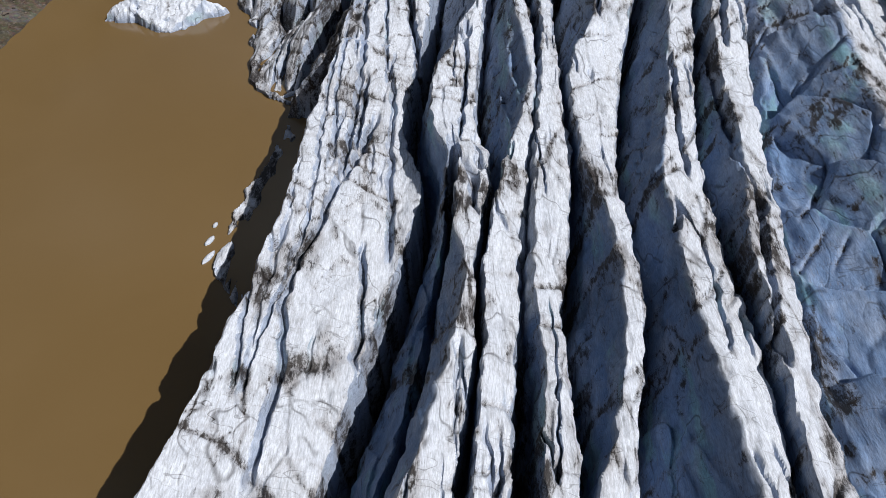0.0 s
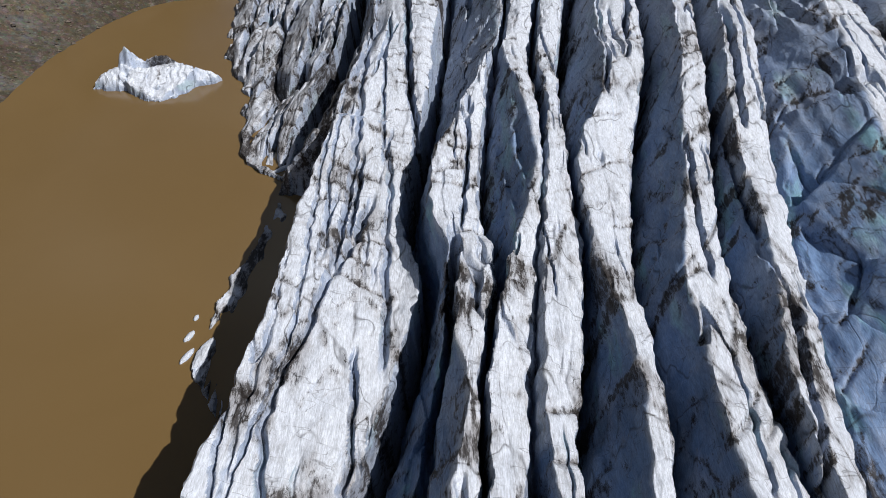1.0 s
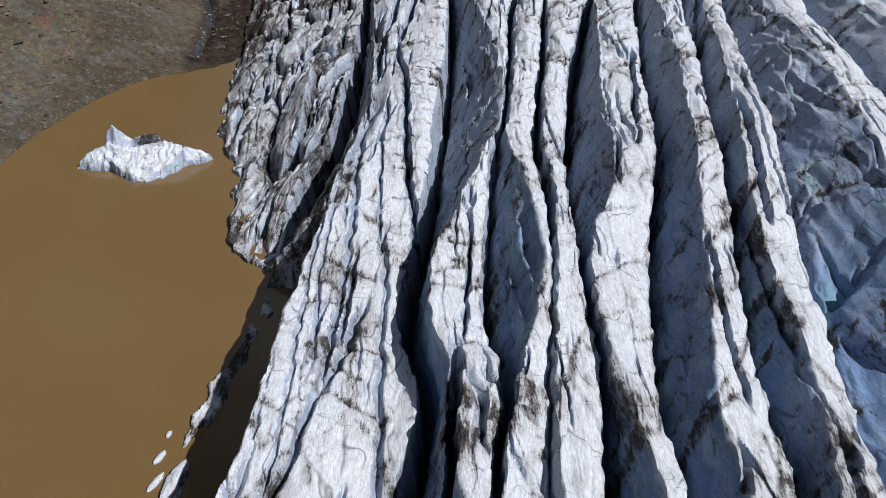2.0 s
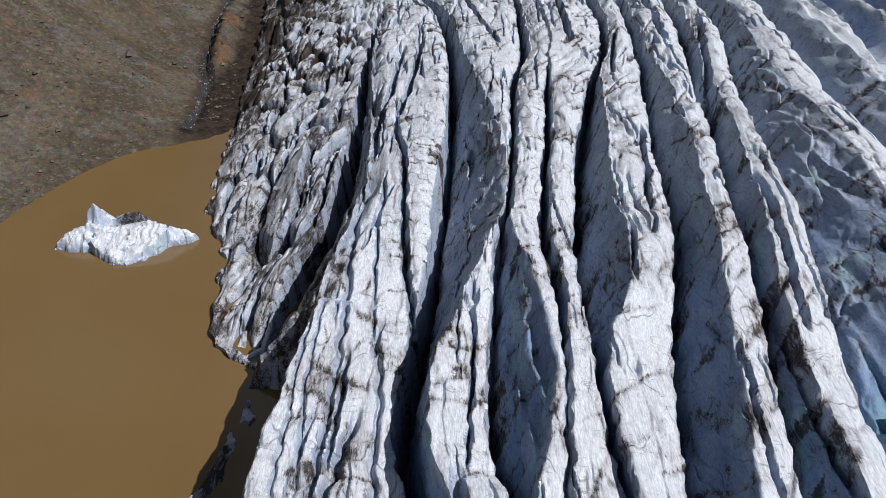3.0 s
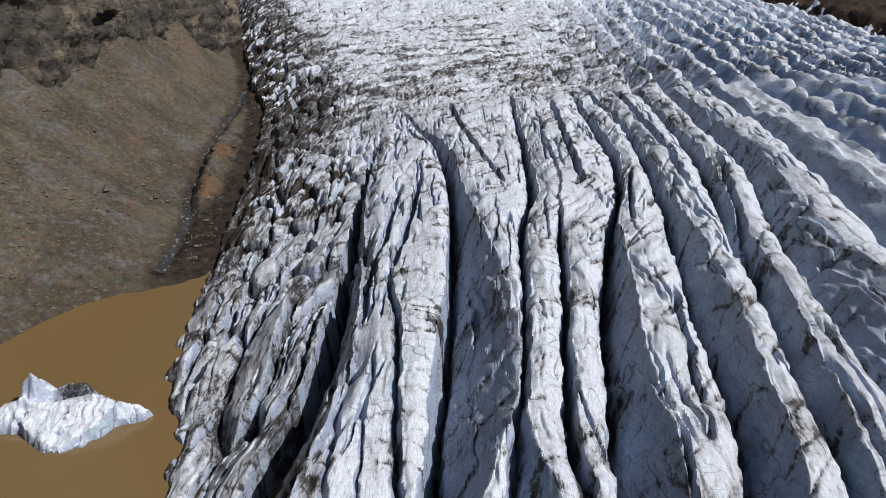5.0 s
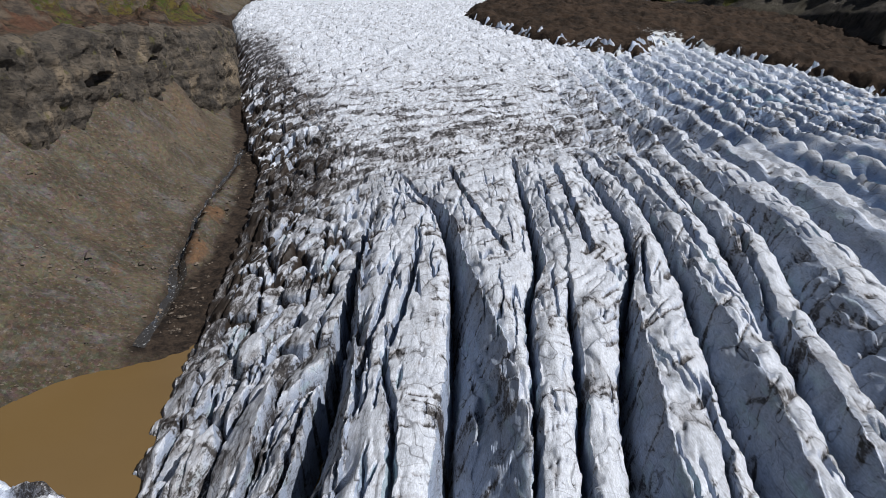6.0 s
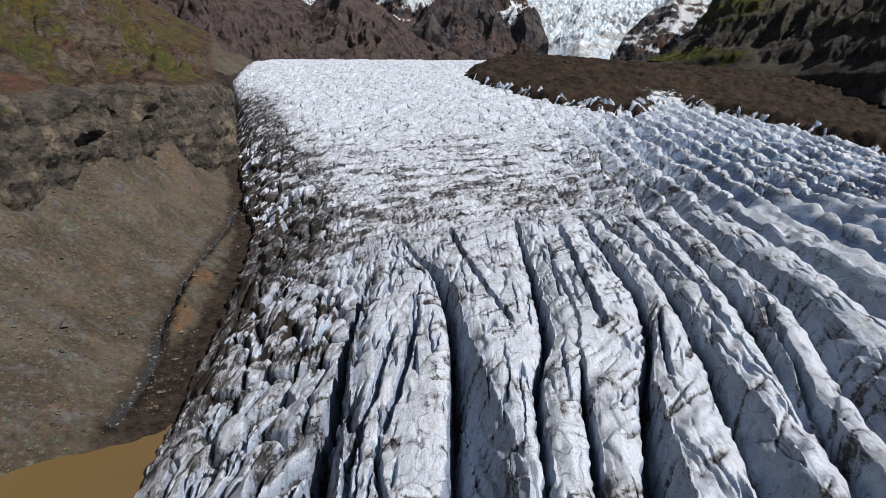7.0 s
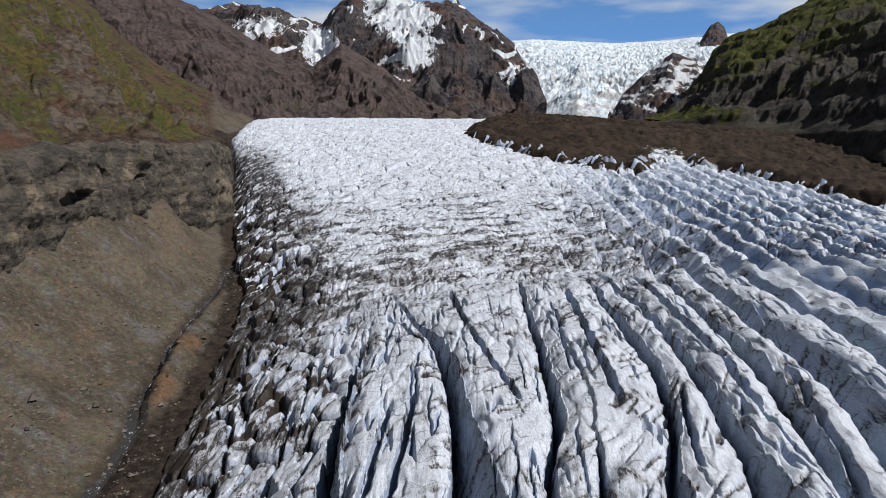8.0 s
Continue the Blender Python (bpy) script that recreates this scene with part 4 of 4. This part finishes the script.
gx, gy = np.meshgrid(spread(-4500, -500, -58, 4500, 1.15, 80), spread(-3500, 120, 1000, 4500, 1.25, 80))
gz, turf, rust, mud, till, slope = land(gx, gy)
gz = np.where(gx > MARGIN(gy) + 12, np.minimum(gz, bed(gx, gy) - 14), gz)
ground = tagged(sheet("ground", gx, gy, gz, GROUND, turf=turf, rust=rust, mud=mud, till=till, hill=slope), "brown gravel bank, scree and mossy hillside beside the ice", "ground", kind="structure")


# ---- moraine on the far right of the ice ----
def moraine_height(x, y):
    n = np.minimum(y - np.interp(x, [10, 15, 38, 91, 142, 172, 200, 230, 264, 300, 340], [820, 780, 700, 605, 562, 625, 635, 585, 500, 380, 100]), 260)
    n = np.minimum(n, 1.5 * (x - 15 - 0.27 * (y - 780)))
    n = n + 11 * fbm(x / 34, y / 34, 4, 301)
    base = RISE(y) + CANT(y) * np.clip(x, -70, 130) - 0.06 * np.clip(x - 130, 0, 200)
    z = base - 3 + 2.6 * fbm(x / 8, y / 8, 4, 306) + 8 * (1 - np.exp(-np.clip(n, 0, None) / 11)) + 3.6 * ridged(x / 40, y / 34, 5, 303, 0.6) - 4.5 - 4.0 * np.exp(-((n - 8) / 10.0) ** 2) * ridged(x / 9, y / 30, 3, 307) + 0.25 * np.minimum(n, 0)
    bare = (1 - sm(0, 34, n)) * sm(-0.2, 0.3, fbm(x / 18, y / 25, 3, 305)) + 0.7 * np.exp(-((x - 185) / 34.0) ** 2 - ((y - 660) / 45.0) ** 2)
    return z, np.clip(bare, 0, 1)


mx, my = np.meshgrid(np.arange(8, 640, 1.5), np.arange(300, 1180, 1.9))
mz, bare = moraine_height(mx, my)
moraine = tagged(new("moraine"), "dark brown rubble moraine edged with white ice fins on the glacier", "moraine")
sheet("rubble", mx, my, mz, DEBRIS, moraine, ice=bare)


def ice_fin(cx, cy, length, wide, high, turn, seed):
    """A jagged fin of clean ice that stands out of the rubble."""
    u, v = np.meshgrid(np.linspace(-1, 1, 19), np.linspace(-1, 1, 9))
    t = radians(turn)
    x, y = u * length / 2, v * wide / 2 + 0.25 * wide * pn(u * 1.7, 0.3, seed)
    X, Y = cx + x * math.cos(t) - y * math.sin(t), cy + x * math.sin(t) + y * math.cos(t)
    top = high * np.clip(1 - np.abs(u) ** 1.6, 0, 1) * (0.75 + 0.7 * pn(u * 3.1, 0.7, seed + 1))
    Z = moraine_height(X, Y)[0] - 1.2 + np.clip(top, 0, None) * np.clip(1 - np.abs(v - 0.3), 0, 1) ** 0.8 + 0.3 * fbm(u * 3, v * 2, 2, seed + 2)
    return sheet("ice_fin", X, Y, Z, ICE_FAR, moraine, True, 30, dirt=0.25)


fin_rng = np.random.default_rng(311)
for fin_x in np.linspace(30, 268, 64):
    fin_y = float(np.interp(fin_x, [15, 38, 91, 142, 172, 200, 230, 264, 300], [780, 700, 605, 562, 625, 635, 585, 500, 380])) + fin_rng.uniform(-4, 26)
    ice_fin(fin_x + fin_rng.uniform(-3, 3), fin_y, fin_rng.uniform(7, 16), fin_rng.uniform(2.5, 5), fin_rng.uniform(2.5, 6.0), fin_rng.uniform(-35, 45), 320 + int(fin_x))


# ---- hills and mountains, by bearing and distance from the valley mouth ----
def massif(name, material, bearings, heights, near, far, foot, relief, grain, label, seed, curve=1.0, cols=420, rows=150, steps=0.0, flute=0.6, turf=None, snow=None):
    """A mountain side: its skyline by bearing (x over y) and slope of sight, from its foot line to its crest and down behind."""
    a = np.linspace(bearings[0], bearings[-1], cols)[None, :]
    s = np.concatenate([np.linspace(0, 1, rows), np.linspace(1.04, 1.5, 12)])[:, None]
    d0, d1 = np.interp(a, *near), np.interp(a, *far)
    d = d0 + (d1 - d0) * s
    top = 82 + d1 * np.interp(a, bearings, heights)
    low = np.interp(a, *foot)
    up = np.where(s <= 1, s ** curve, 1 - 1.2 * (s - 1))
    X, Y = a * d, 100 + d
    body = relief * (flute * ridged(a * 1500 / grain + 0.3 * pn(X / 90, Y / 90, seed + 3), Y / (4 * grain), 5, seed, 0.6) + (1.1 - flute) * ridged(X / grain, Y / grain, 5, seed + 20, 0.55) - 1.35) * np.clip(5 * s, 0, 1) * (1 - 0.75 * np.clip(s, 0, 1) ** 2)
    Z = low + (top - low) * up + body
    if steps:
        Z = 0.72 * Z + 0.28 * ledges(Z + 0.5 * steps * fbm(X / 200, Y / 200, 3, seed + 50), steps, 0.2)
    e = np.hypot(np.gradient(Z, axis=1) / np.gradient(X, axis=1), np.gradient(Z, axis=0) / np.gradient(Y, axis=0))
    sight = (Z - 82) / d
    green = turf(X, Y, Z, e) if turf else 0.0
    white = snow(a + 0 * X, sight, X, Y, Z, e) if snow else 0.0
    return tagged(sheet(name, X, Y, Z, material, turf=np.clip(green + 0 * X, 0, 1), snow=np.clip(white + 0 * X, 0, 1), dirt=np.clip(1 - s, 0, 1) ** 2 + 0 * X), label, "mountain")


def peak_snow(a, sight, x, y, z, e):
    """Where snow lies on the peaks: the dome between them, the tongue below it, the saddle, and gully streaks."""
    blob = lambda ca, cs, wa, ws: np.exp(-((a - ca) / wa) ** 2 - ((sight - cs) / ws) ** 2)
    field = 1.1 * blob(-0.06, 0.19, 0.045, 0.035) + 0.75 * blob(-0.035, 0.125, 0.03, 0.035) + 1.0 * blob(-0.175, 0.135, 0.028, 0.03) + 0.6 * blob(-0.26, 0.165, 0.05, 0.02) + 0.8 * blob(0.10, 0.10, 0.02, 0.02)
    streak = sm(0.10, 0.0, np.abs(pn((x + 0.5 * y) / 110, (z * 1.5) / 160, 441))) * sm(0.06, 0.12, sight) * 0.7
    return field * (0.75 + 0.5 * fbm(x / 130, y / 130, 4, 442)) + streak * sm(-0.1, 0.2, fbm(x / 160, z / 120, 3, 443))


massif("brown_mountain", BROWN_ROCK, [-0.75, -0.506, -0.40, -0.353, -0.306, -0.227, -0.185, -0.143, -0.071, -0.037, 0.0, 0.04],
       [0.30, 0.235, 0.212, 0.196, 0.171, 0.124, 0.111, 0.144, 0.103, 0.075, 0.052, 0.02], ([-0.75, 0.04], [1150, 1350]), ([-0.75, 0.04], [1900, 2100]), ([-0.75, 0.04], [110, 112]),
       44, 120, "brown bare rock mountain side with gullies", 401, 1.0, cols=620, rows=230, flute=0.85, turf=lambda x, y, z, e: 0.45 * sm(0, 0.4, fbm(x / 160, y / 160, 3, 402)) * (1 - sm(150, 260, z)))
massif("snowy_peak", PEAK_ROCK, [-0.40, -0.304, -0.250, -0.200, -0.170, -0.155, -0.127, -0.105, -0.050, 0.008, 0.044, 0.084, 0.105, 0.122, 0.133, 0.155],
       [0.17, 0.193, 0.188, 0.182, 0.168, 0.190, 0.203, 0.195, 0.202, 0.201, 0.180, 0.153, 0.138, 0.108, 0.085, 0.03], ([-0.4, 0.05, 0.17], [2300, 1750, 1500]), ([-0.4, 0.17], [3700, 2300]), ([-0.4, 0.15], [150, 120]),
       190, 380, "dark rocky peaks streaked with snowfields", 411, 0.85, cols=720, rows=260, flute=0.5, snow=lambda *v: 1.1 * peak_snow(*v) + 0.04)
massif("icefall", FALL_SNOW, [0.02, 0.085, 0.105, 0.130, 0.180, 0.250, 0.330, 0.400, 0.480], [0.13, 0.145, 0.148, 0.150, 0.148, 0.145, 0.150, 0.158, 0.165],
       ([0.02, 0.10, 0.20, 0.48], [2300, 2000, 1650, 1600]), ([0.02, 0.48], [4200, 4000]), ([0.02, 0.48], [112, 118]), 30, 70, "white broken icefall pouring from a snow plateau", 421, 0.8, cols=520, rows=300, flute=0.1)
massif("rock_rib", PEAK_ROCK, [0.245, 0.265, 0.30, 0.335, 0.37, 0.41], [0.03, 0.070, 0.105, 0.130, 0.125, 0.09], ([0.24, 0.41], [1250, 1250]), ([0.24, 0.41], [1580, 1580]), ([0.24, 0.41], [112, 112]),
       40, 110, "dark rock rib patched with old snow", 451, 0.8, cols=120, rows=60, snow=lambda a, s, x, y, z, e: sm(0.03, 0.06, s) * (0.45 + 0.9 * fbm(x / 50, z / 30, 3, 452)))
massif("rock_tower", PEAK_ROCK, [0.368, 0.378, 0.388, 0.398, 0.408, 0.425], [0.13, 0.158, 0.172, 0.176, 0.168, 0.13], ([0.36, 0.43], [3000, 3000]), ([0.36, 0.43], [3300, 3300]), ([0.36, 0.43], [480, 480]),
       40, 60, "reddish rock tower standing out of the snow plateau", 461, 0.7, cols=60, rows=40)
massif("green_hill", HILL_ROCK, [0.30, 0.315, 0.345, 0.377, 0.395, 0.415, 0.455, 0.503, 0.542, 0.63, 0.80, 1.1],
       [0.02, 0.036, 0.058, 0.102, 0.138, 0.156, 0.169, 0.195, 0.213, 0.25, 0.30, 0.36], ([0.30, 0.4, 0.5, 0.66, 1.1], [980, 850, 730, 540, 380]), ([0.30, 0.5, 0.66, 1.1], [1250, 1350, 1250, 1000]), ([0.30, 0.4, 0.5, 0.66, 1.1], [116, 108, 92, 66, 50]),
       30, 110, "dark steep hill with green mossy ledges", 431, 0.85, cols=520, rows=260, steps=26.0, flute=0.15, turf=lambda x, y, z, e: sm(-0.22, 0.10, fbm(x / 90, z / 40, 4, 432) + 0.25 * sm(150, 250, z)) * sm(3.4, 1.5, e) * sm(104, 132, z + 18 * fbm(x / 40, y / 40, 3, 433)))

# ---- the rock cliff over the scree ----
def cliff_material():
    k = Nodes("cliff_rock")
    base = k.mix(k.ramp(k.noise(9, (1, 1, 0.6), 8, 0.68), 0.35, 0.66), (0.046, 0.041, 0.036), (0.122, 0.102, 0.080))
    base = k.mix(k.math("MULTIPLY", k.ramp(k.noise(14, (1, 1, 1.4), 4), 0.55, 0.68), 0.7), base, (0.235, 0.185, 0.130))
    base = k.mix(k.math("MULTIPLY", k.ramp(k.noise(2.6, (1, 1, 0.3), 9, 0.78), 0.50, 0.60), 0.8), base, (0.026, 0.023, 0.021))
    base = k.mix(k.math("MULTIPLY", k.ramp(k.noise(7, (1, 1, 1), 5), 0.62, 0.70), 0.6), base, (0.10, 0.095, 0.03))
    return k.finish(base, 0.9, k.noise(1.8, (1, 1, 0.7), 9, 0.72), 1.2, 0.85, 0.2)


cy, cv = np.meshgrid(np.arange(285, 575, 0.6), np.linspace(0, 1, 90))
foot_z = land(CLIFF(cy) + 7, cy)[0] - 4.5
cz = foot_z + (BROW(cy) + 1.5 + 5.5 * fbm(cy / 22, 0.3, 4, 238) - foot_z) * cv
out = 2.5 * sm(0, 0.15, cv) + 9.0 * pn(cy / 34, cz / 110, 230) + 3.6 * ridged(cy / 24, cz / 60, 3, 231) - 2.0 - 3.5 * sm(0.45, 1.0, cv) + 1.8 * fbm(cy / 6, cz / 9, 4, 232) + 0.9 * (ridged(cy / 3.1, cz / 14, 2, 233) - 1)
out = out + 1.4 * pn(cz / 4.5, cy / 50, 234) + 2.2 * sm(0.72, 0.8, cv) * sm(0.97, 0.9, cv) * sm(-0.1, 0.2, pn(cy / 20, 2.2, 235))
for y0, z0, ry, rz, deep in ((389, 67.5, 8.5, 4.8, 16), (362, 60.5, 10, 3.0, 14), (417, 66, 7.0, 1.4, 6), (500, 58, 2.4, 2.4, 9)):
    q = ((cy - y0 + 1.6 * pn(cz / 3, cy / 5, 236)) / ry) ** 2 + ((cz - z0 - 0.12 * (cy - y0) + 1.2 * pn(cy / 3, cz / 4, 237)) / rz) ** 2
    out = out - deep * sm(1.15, 0.6, q)
out = out * (1 - 0.9 * sm(555, 574, cy)) - 9 * sm(560, 574, cy) - 5 * sm(0.94, 1.0, cv)
out = out + 0.8 * (ridged(cy / 6, cz / 9, 4, 239, 0.6) - 1) + 0.4 * fbm(cy / 1.8, cz / 2.4, 3, 240)
rock_cliff = tagged(sheet("rock_cliff", CLIFF(cy) + 1.5 + out, cy, cz, cliff_material(), None, True, 28), "weathered grey-brown rock cliff with dark hollows above scree", "cliff")


# ---- stream ----
def stream_material():
    k = Nodes("white_water")
    foam = k.ramp(k.noise(0.8, (1, 2.6, 1), 6, 0.7), 0.58, 0.70)
    c = k.mix(foam, (0.035, 0.032, 0.030), (0.62, 0.64, 0.66))
    return k.finish(c, k.ramp(foam, 0, 1, 0.12, 0.5), k.noise(0.5, (1, 2, 1), 5), 0.12, 0.6, 0.5)


sy, sv = np.meshgrid(np.arange(236, 436, 0.8), np.linspace(-1, 1, 7), indexing="ij")
mid = GULLY(sy) + 1.6 * pn(sy / 9, 3.3, 200) * sm(235, 260, sy)
wide = 1.4 + 1.0 * pn(sy / 13, 1.1, 221) + 1.6 * np.exp(-((sy - 285) / 9.0) ** 2)
sx = mid + sv * np.maximum(wide, 0.25)
sz = land(sx, sy)[0] + 0.28 - 0.12 * np.abs(sv)
stream = tagged(sheet("stream", sx, sy, sz, stream_material()), "narrow white meltwater stream in a dark gully", "stream")

# ---- iceberg ----
def berg_height(x, y):
    """The iceberg: a sloping front block, a horn at one end with a hollow behind the block, a low arm at the other; cut edges all round."""
    x0, y0 = x, y
    x, y = x0 + 1.1 * fbm(x0 / 3.0, y0 / 3.0, 3, 501), y0 + 1.1 * fbm(x0 / 3.0, y0 / 3.0, 3, 502)

    def lobe(cx, cy, rx, ry, turn):
        t = radians(turn)
        u, v = ((x - cx) * math.cos(t) + (y - cy) * math.sin(t)) / rx, (-(x - cx) * math.sin(t) + (y - cy) * math.cos(t)) / ry
        return 1 - (np.abs(u) ** 1.35 + np.abs(v) ** 1.35) ** (1 / 1.35)
    front, wing, horn = lobe(-71.4, 167.6, 8.8, 7.2, 12), lobe(-81.3, 170.3, 8.2, 4.4, 22), lobe(-81.0, 174.8, 4.2, 4.4, 20)
    back, arm = lobe(-73.0, 175.2, 8.6, 2.6, -10), lobe(-63.0, 170.8, 6.2, 2.0, 14)
    edge = np.maximum.reduce([front, wing, horn, back, arm])
    cliff = sm(0, 0.10, edge)
    h = np.maximum.reduce([
        np.where(front > 0, 0.9 + 0.36 * (y - 161.0) - 0.9 * np.clip(y - 171.5, 0, 9) ** 1.4, -2),
        np.where(wing > 0, 0.8 + 3.2 * wing + 0.34 * (y - 167), -2),
        np.where(horn > 0, 1.0 + 7.4 * np.clip(horn, 0, 1) ** 0.8, -2),
        np.where(back > 0, 1.0 + 4.6 * np.clip(back, 0, 1) ** 0.7, -2),
        np.where(arm > 0, 0.7 + 3.4 * arm ** 0.8, -2)])
    g, w, v, ox, oy = cells((x + 0.2 * y) / 2.4, y / 5.0, 504)
    ribs = 0.25 * (1 - 3 * np.abs(pn(x / 1.7, y / 14, 506)))
    h = h * cliff + cliff * ((w - 0.5) * ox * 0.9 + (v - 0.5) * oy * 0.7 + ribs + 0.12 * fbm(x / 0.9, y / 0.9, 3, 505))
    h = h - 3.8 * np.exp(-((x0 + 77.0) / 4.4) ** 2 - ((y0 - 173.0) / 1.6) ** 2)
    grime = 1.0 * np.exp(-((y0 - 174.8 - 0.1 * (x0 + 70)) / 1.8) ** 2) * sm(-79, -75, x0) + 0.5 * sm(0.15, 0.45, pn(x / 2.2, y / 12, 507)) + 0.3 * sm(0.0, 0.4, fbm(x0 / 3.2, y0 / 2.2, 4, 503))
    return np.where(edge > 0, np.maximum(h, 0.3), -1.5), np.clip(grime, 0, 1)


bx, by = np.meshgrid(np.arange(-94, -51, 0.22), np.arange(156, 183, 0.22))
bh, grime = berg_height(bx, by)
berg = tagged(sheet("iceberg", bx, by, bh, ice_material("iceberg_ice", 0.8, 1.12), None, True, 30, dirt=grime), "small white iceberg streaked with grit afloat in brown water", "iceberg")


# ---- floating slivers of ice ----
def floe(cx, cy, length, width, turn, high, seed):
    u, v = np.meshgrid(np.linspace(-1, 1, 21), np.linspace(-1, 1, 13))
    r = np.hypot(u, v) + 0.25 * fbm(u * 1.6 + seed, v * 1.6, 3, seed)
    z = np.where(r < 0.9, high * (0.35 + 0.65 * np.clip(1 - r, 0, 1) ** 0.5), -0.5)
    t = radians(turn)
    x, y = u * length / 2, v * width / 2
    return tagged(sheet("ice_floe", cx + x * math.cos(t) - y * math.sin(t), cy + x * math.sin(t) + y * math.cos(t), z, ICE, dirt=0.1), "sliver of white ice afloat beside the cliff", "ice floe", "floating ice slivers")


for i, (cx, cy, length, width, turn, high) in enumerate(((-41, 84.3, 2.6, 1.1, 70, 0.5), (-41, 88.4, 1.5, 0.8, 80, 0.4), (-40.2, 80.2, 3.4, 1.1, 66, 0.5), (-37.6, 80.5, 7.5, 2.2, 78, 1.0),
                                                        (-34.4, 131.6, 4.2, 1.3, 40, 0.6), (-33.4, 134.5, 1.6, 0.7, 30, 0.4), (-58.6, 185.0, 2.6, 1.7, 20, 0.9))):
    floe(cx, cy, length, width, turn, high, 520 + i)


# ---- stones on the scree and the shore ----
def stone_field(name, count, box, size, seed, keep, label):
    rng = np.random.default_rng(seed)
    x, y = rng.uniform(box[0], box[1], count), rng.uniform(box[2], box[3], count)
    ok = keep(x, y, rng.random(count))
    x, y = x[ok], y[ok]
    n = len(x)
    z = land(x, y)[0]
    r = size * rng.lognormal(0, 0.5, n)
    base = np.array([[1, 0, 0], [0, 1, 0], [-1, 0, 0], [0, -1, 0], [0, 0, 0.75], [0.1, 0.1, -0.6]], float)
    v = base[None] * (1 + rng.uniform(-0.35, 0.35, (n, 6, 3))) * r[:, None, None] * np.array([1, 1, 0.8])
    v = v + rng.normal(0, 0.12, (n, 6, 3)) * r[:, None, None]
    v = v + np.stack([x, y, z + 0.2 * r], -1)[:, None]
    f = np.array([[0, 1, 4], [1, 2, 4], [2, 3, 4], [3, 0, 4], [1, 0, 5], [2, 1, 5], [3, 2, 5], [0, 3, 5]])
    faces = (f[None] + 6 * np.arange(n)[:, None, None]).reshape(-1, 3)
    me = bpy.data.meshes.new(name)
    me.from_pydata(v.reshape(-1, 3).tolist(), [], faces.tolist())
    k = Nodes(name)
    isle = k.n.new("ShaderNodeNewGeometry").outputs["Random Per Island"]
    me.materials.append(k.finish(k.mix(isle, (0.060, 0.050, 0.042), (0.165, 0.135, 0.108)), 0.9, k.noise(0.3, (1, 1, 1), 5), 0.1, 0.6, 0.2))
    return tagged(new(name, me), label, "stones", kind="stuff")


stone_field("scree_stones", 9000, (-152, -88, 235, 470), 0.26, 601,
            lambda x, y, u: (GULLY(y) - x > 1.5) & (x > CLIFF(y) + 6) & (u < 0.25 + 0.75 * sm(-0.1, 0.3, fbm(x / 22, (y + 0.5 * x) / 22, 3, 602))), "grey stones lying loose on the scree slope")
stone_field("shore_stones", 2600, (-150, -72, 130, 262), 0.26, 611, lambda x, y, u: (GULLY(y) - x > 0.5) | ((y > 244) & (x < MARGIN(y) - 6)), "small stones on the gravel shore")
stone_field("gully_stones", 1100, (-112, -66, 244, 430), 0.36, 621, lambda x, y, u: (x - GULLY(y) < 12) & (x - GULLY(y) > -4.5) & (np.abs(GULLY(y) - x) > 1.0), "dark wet boulders along the stream")
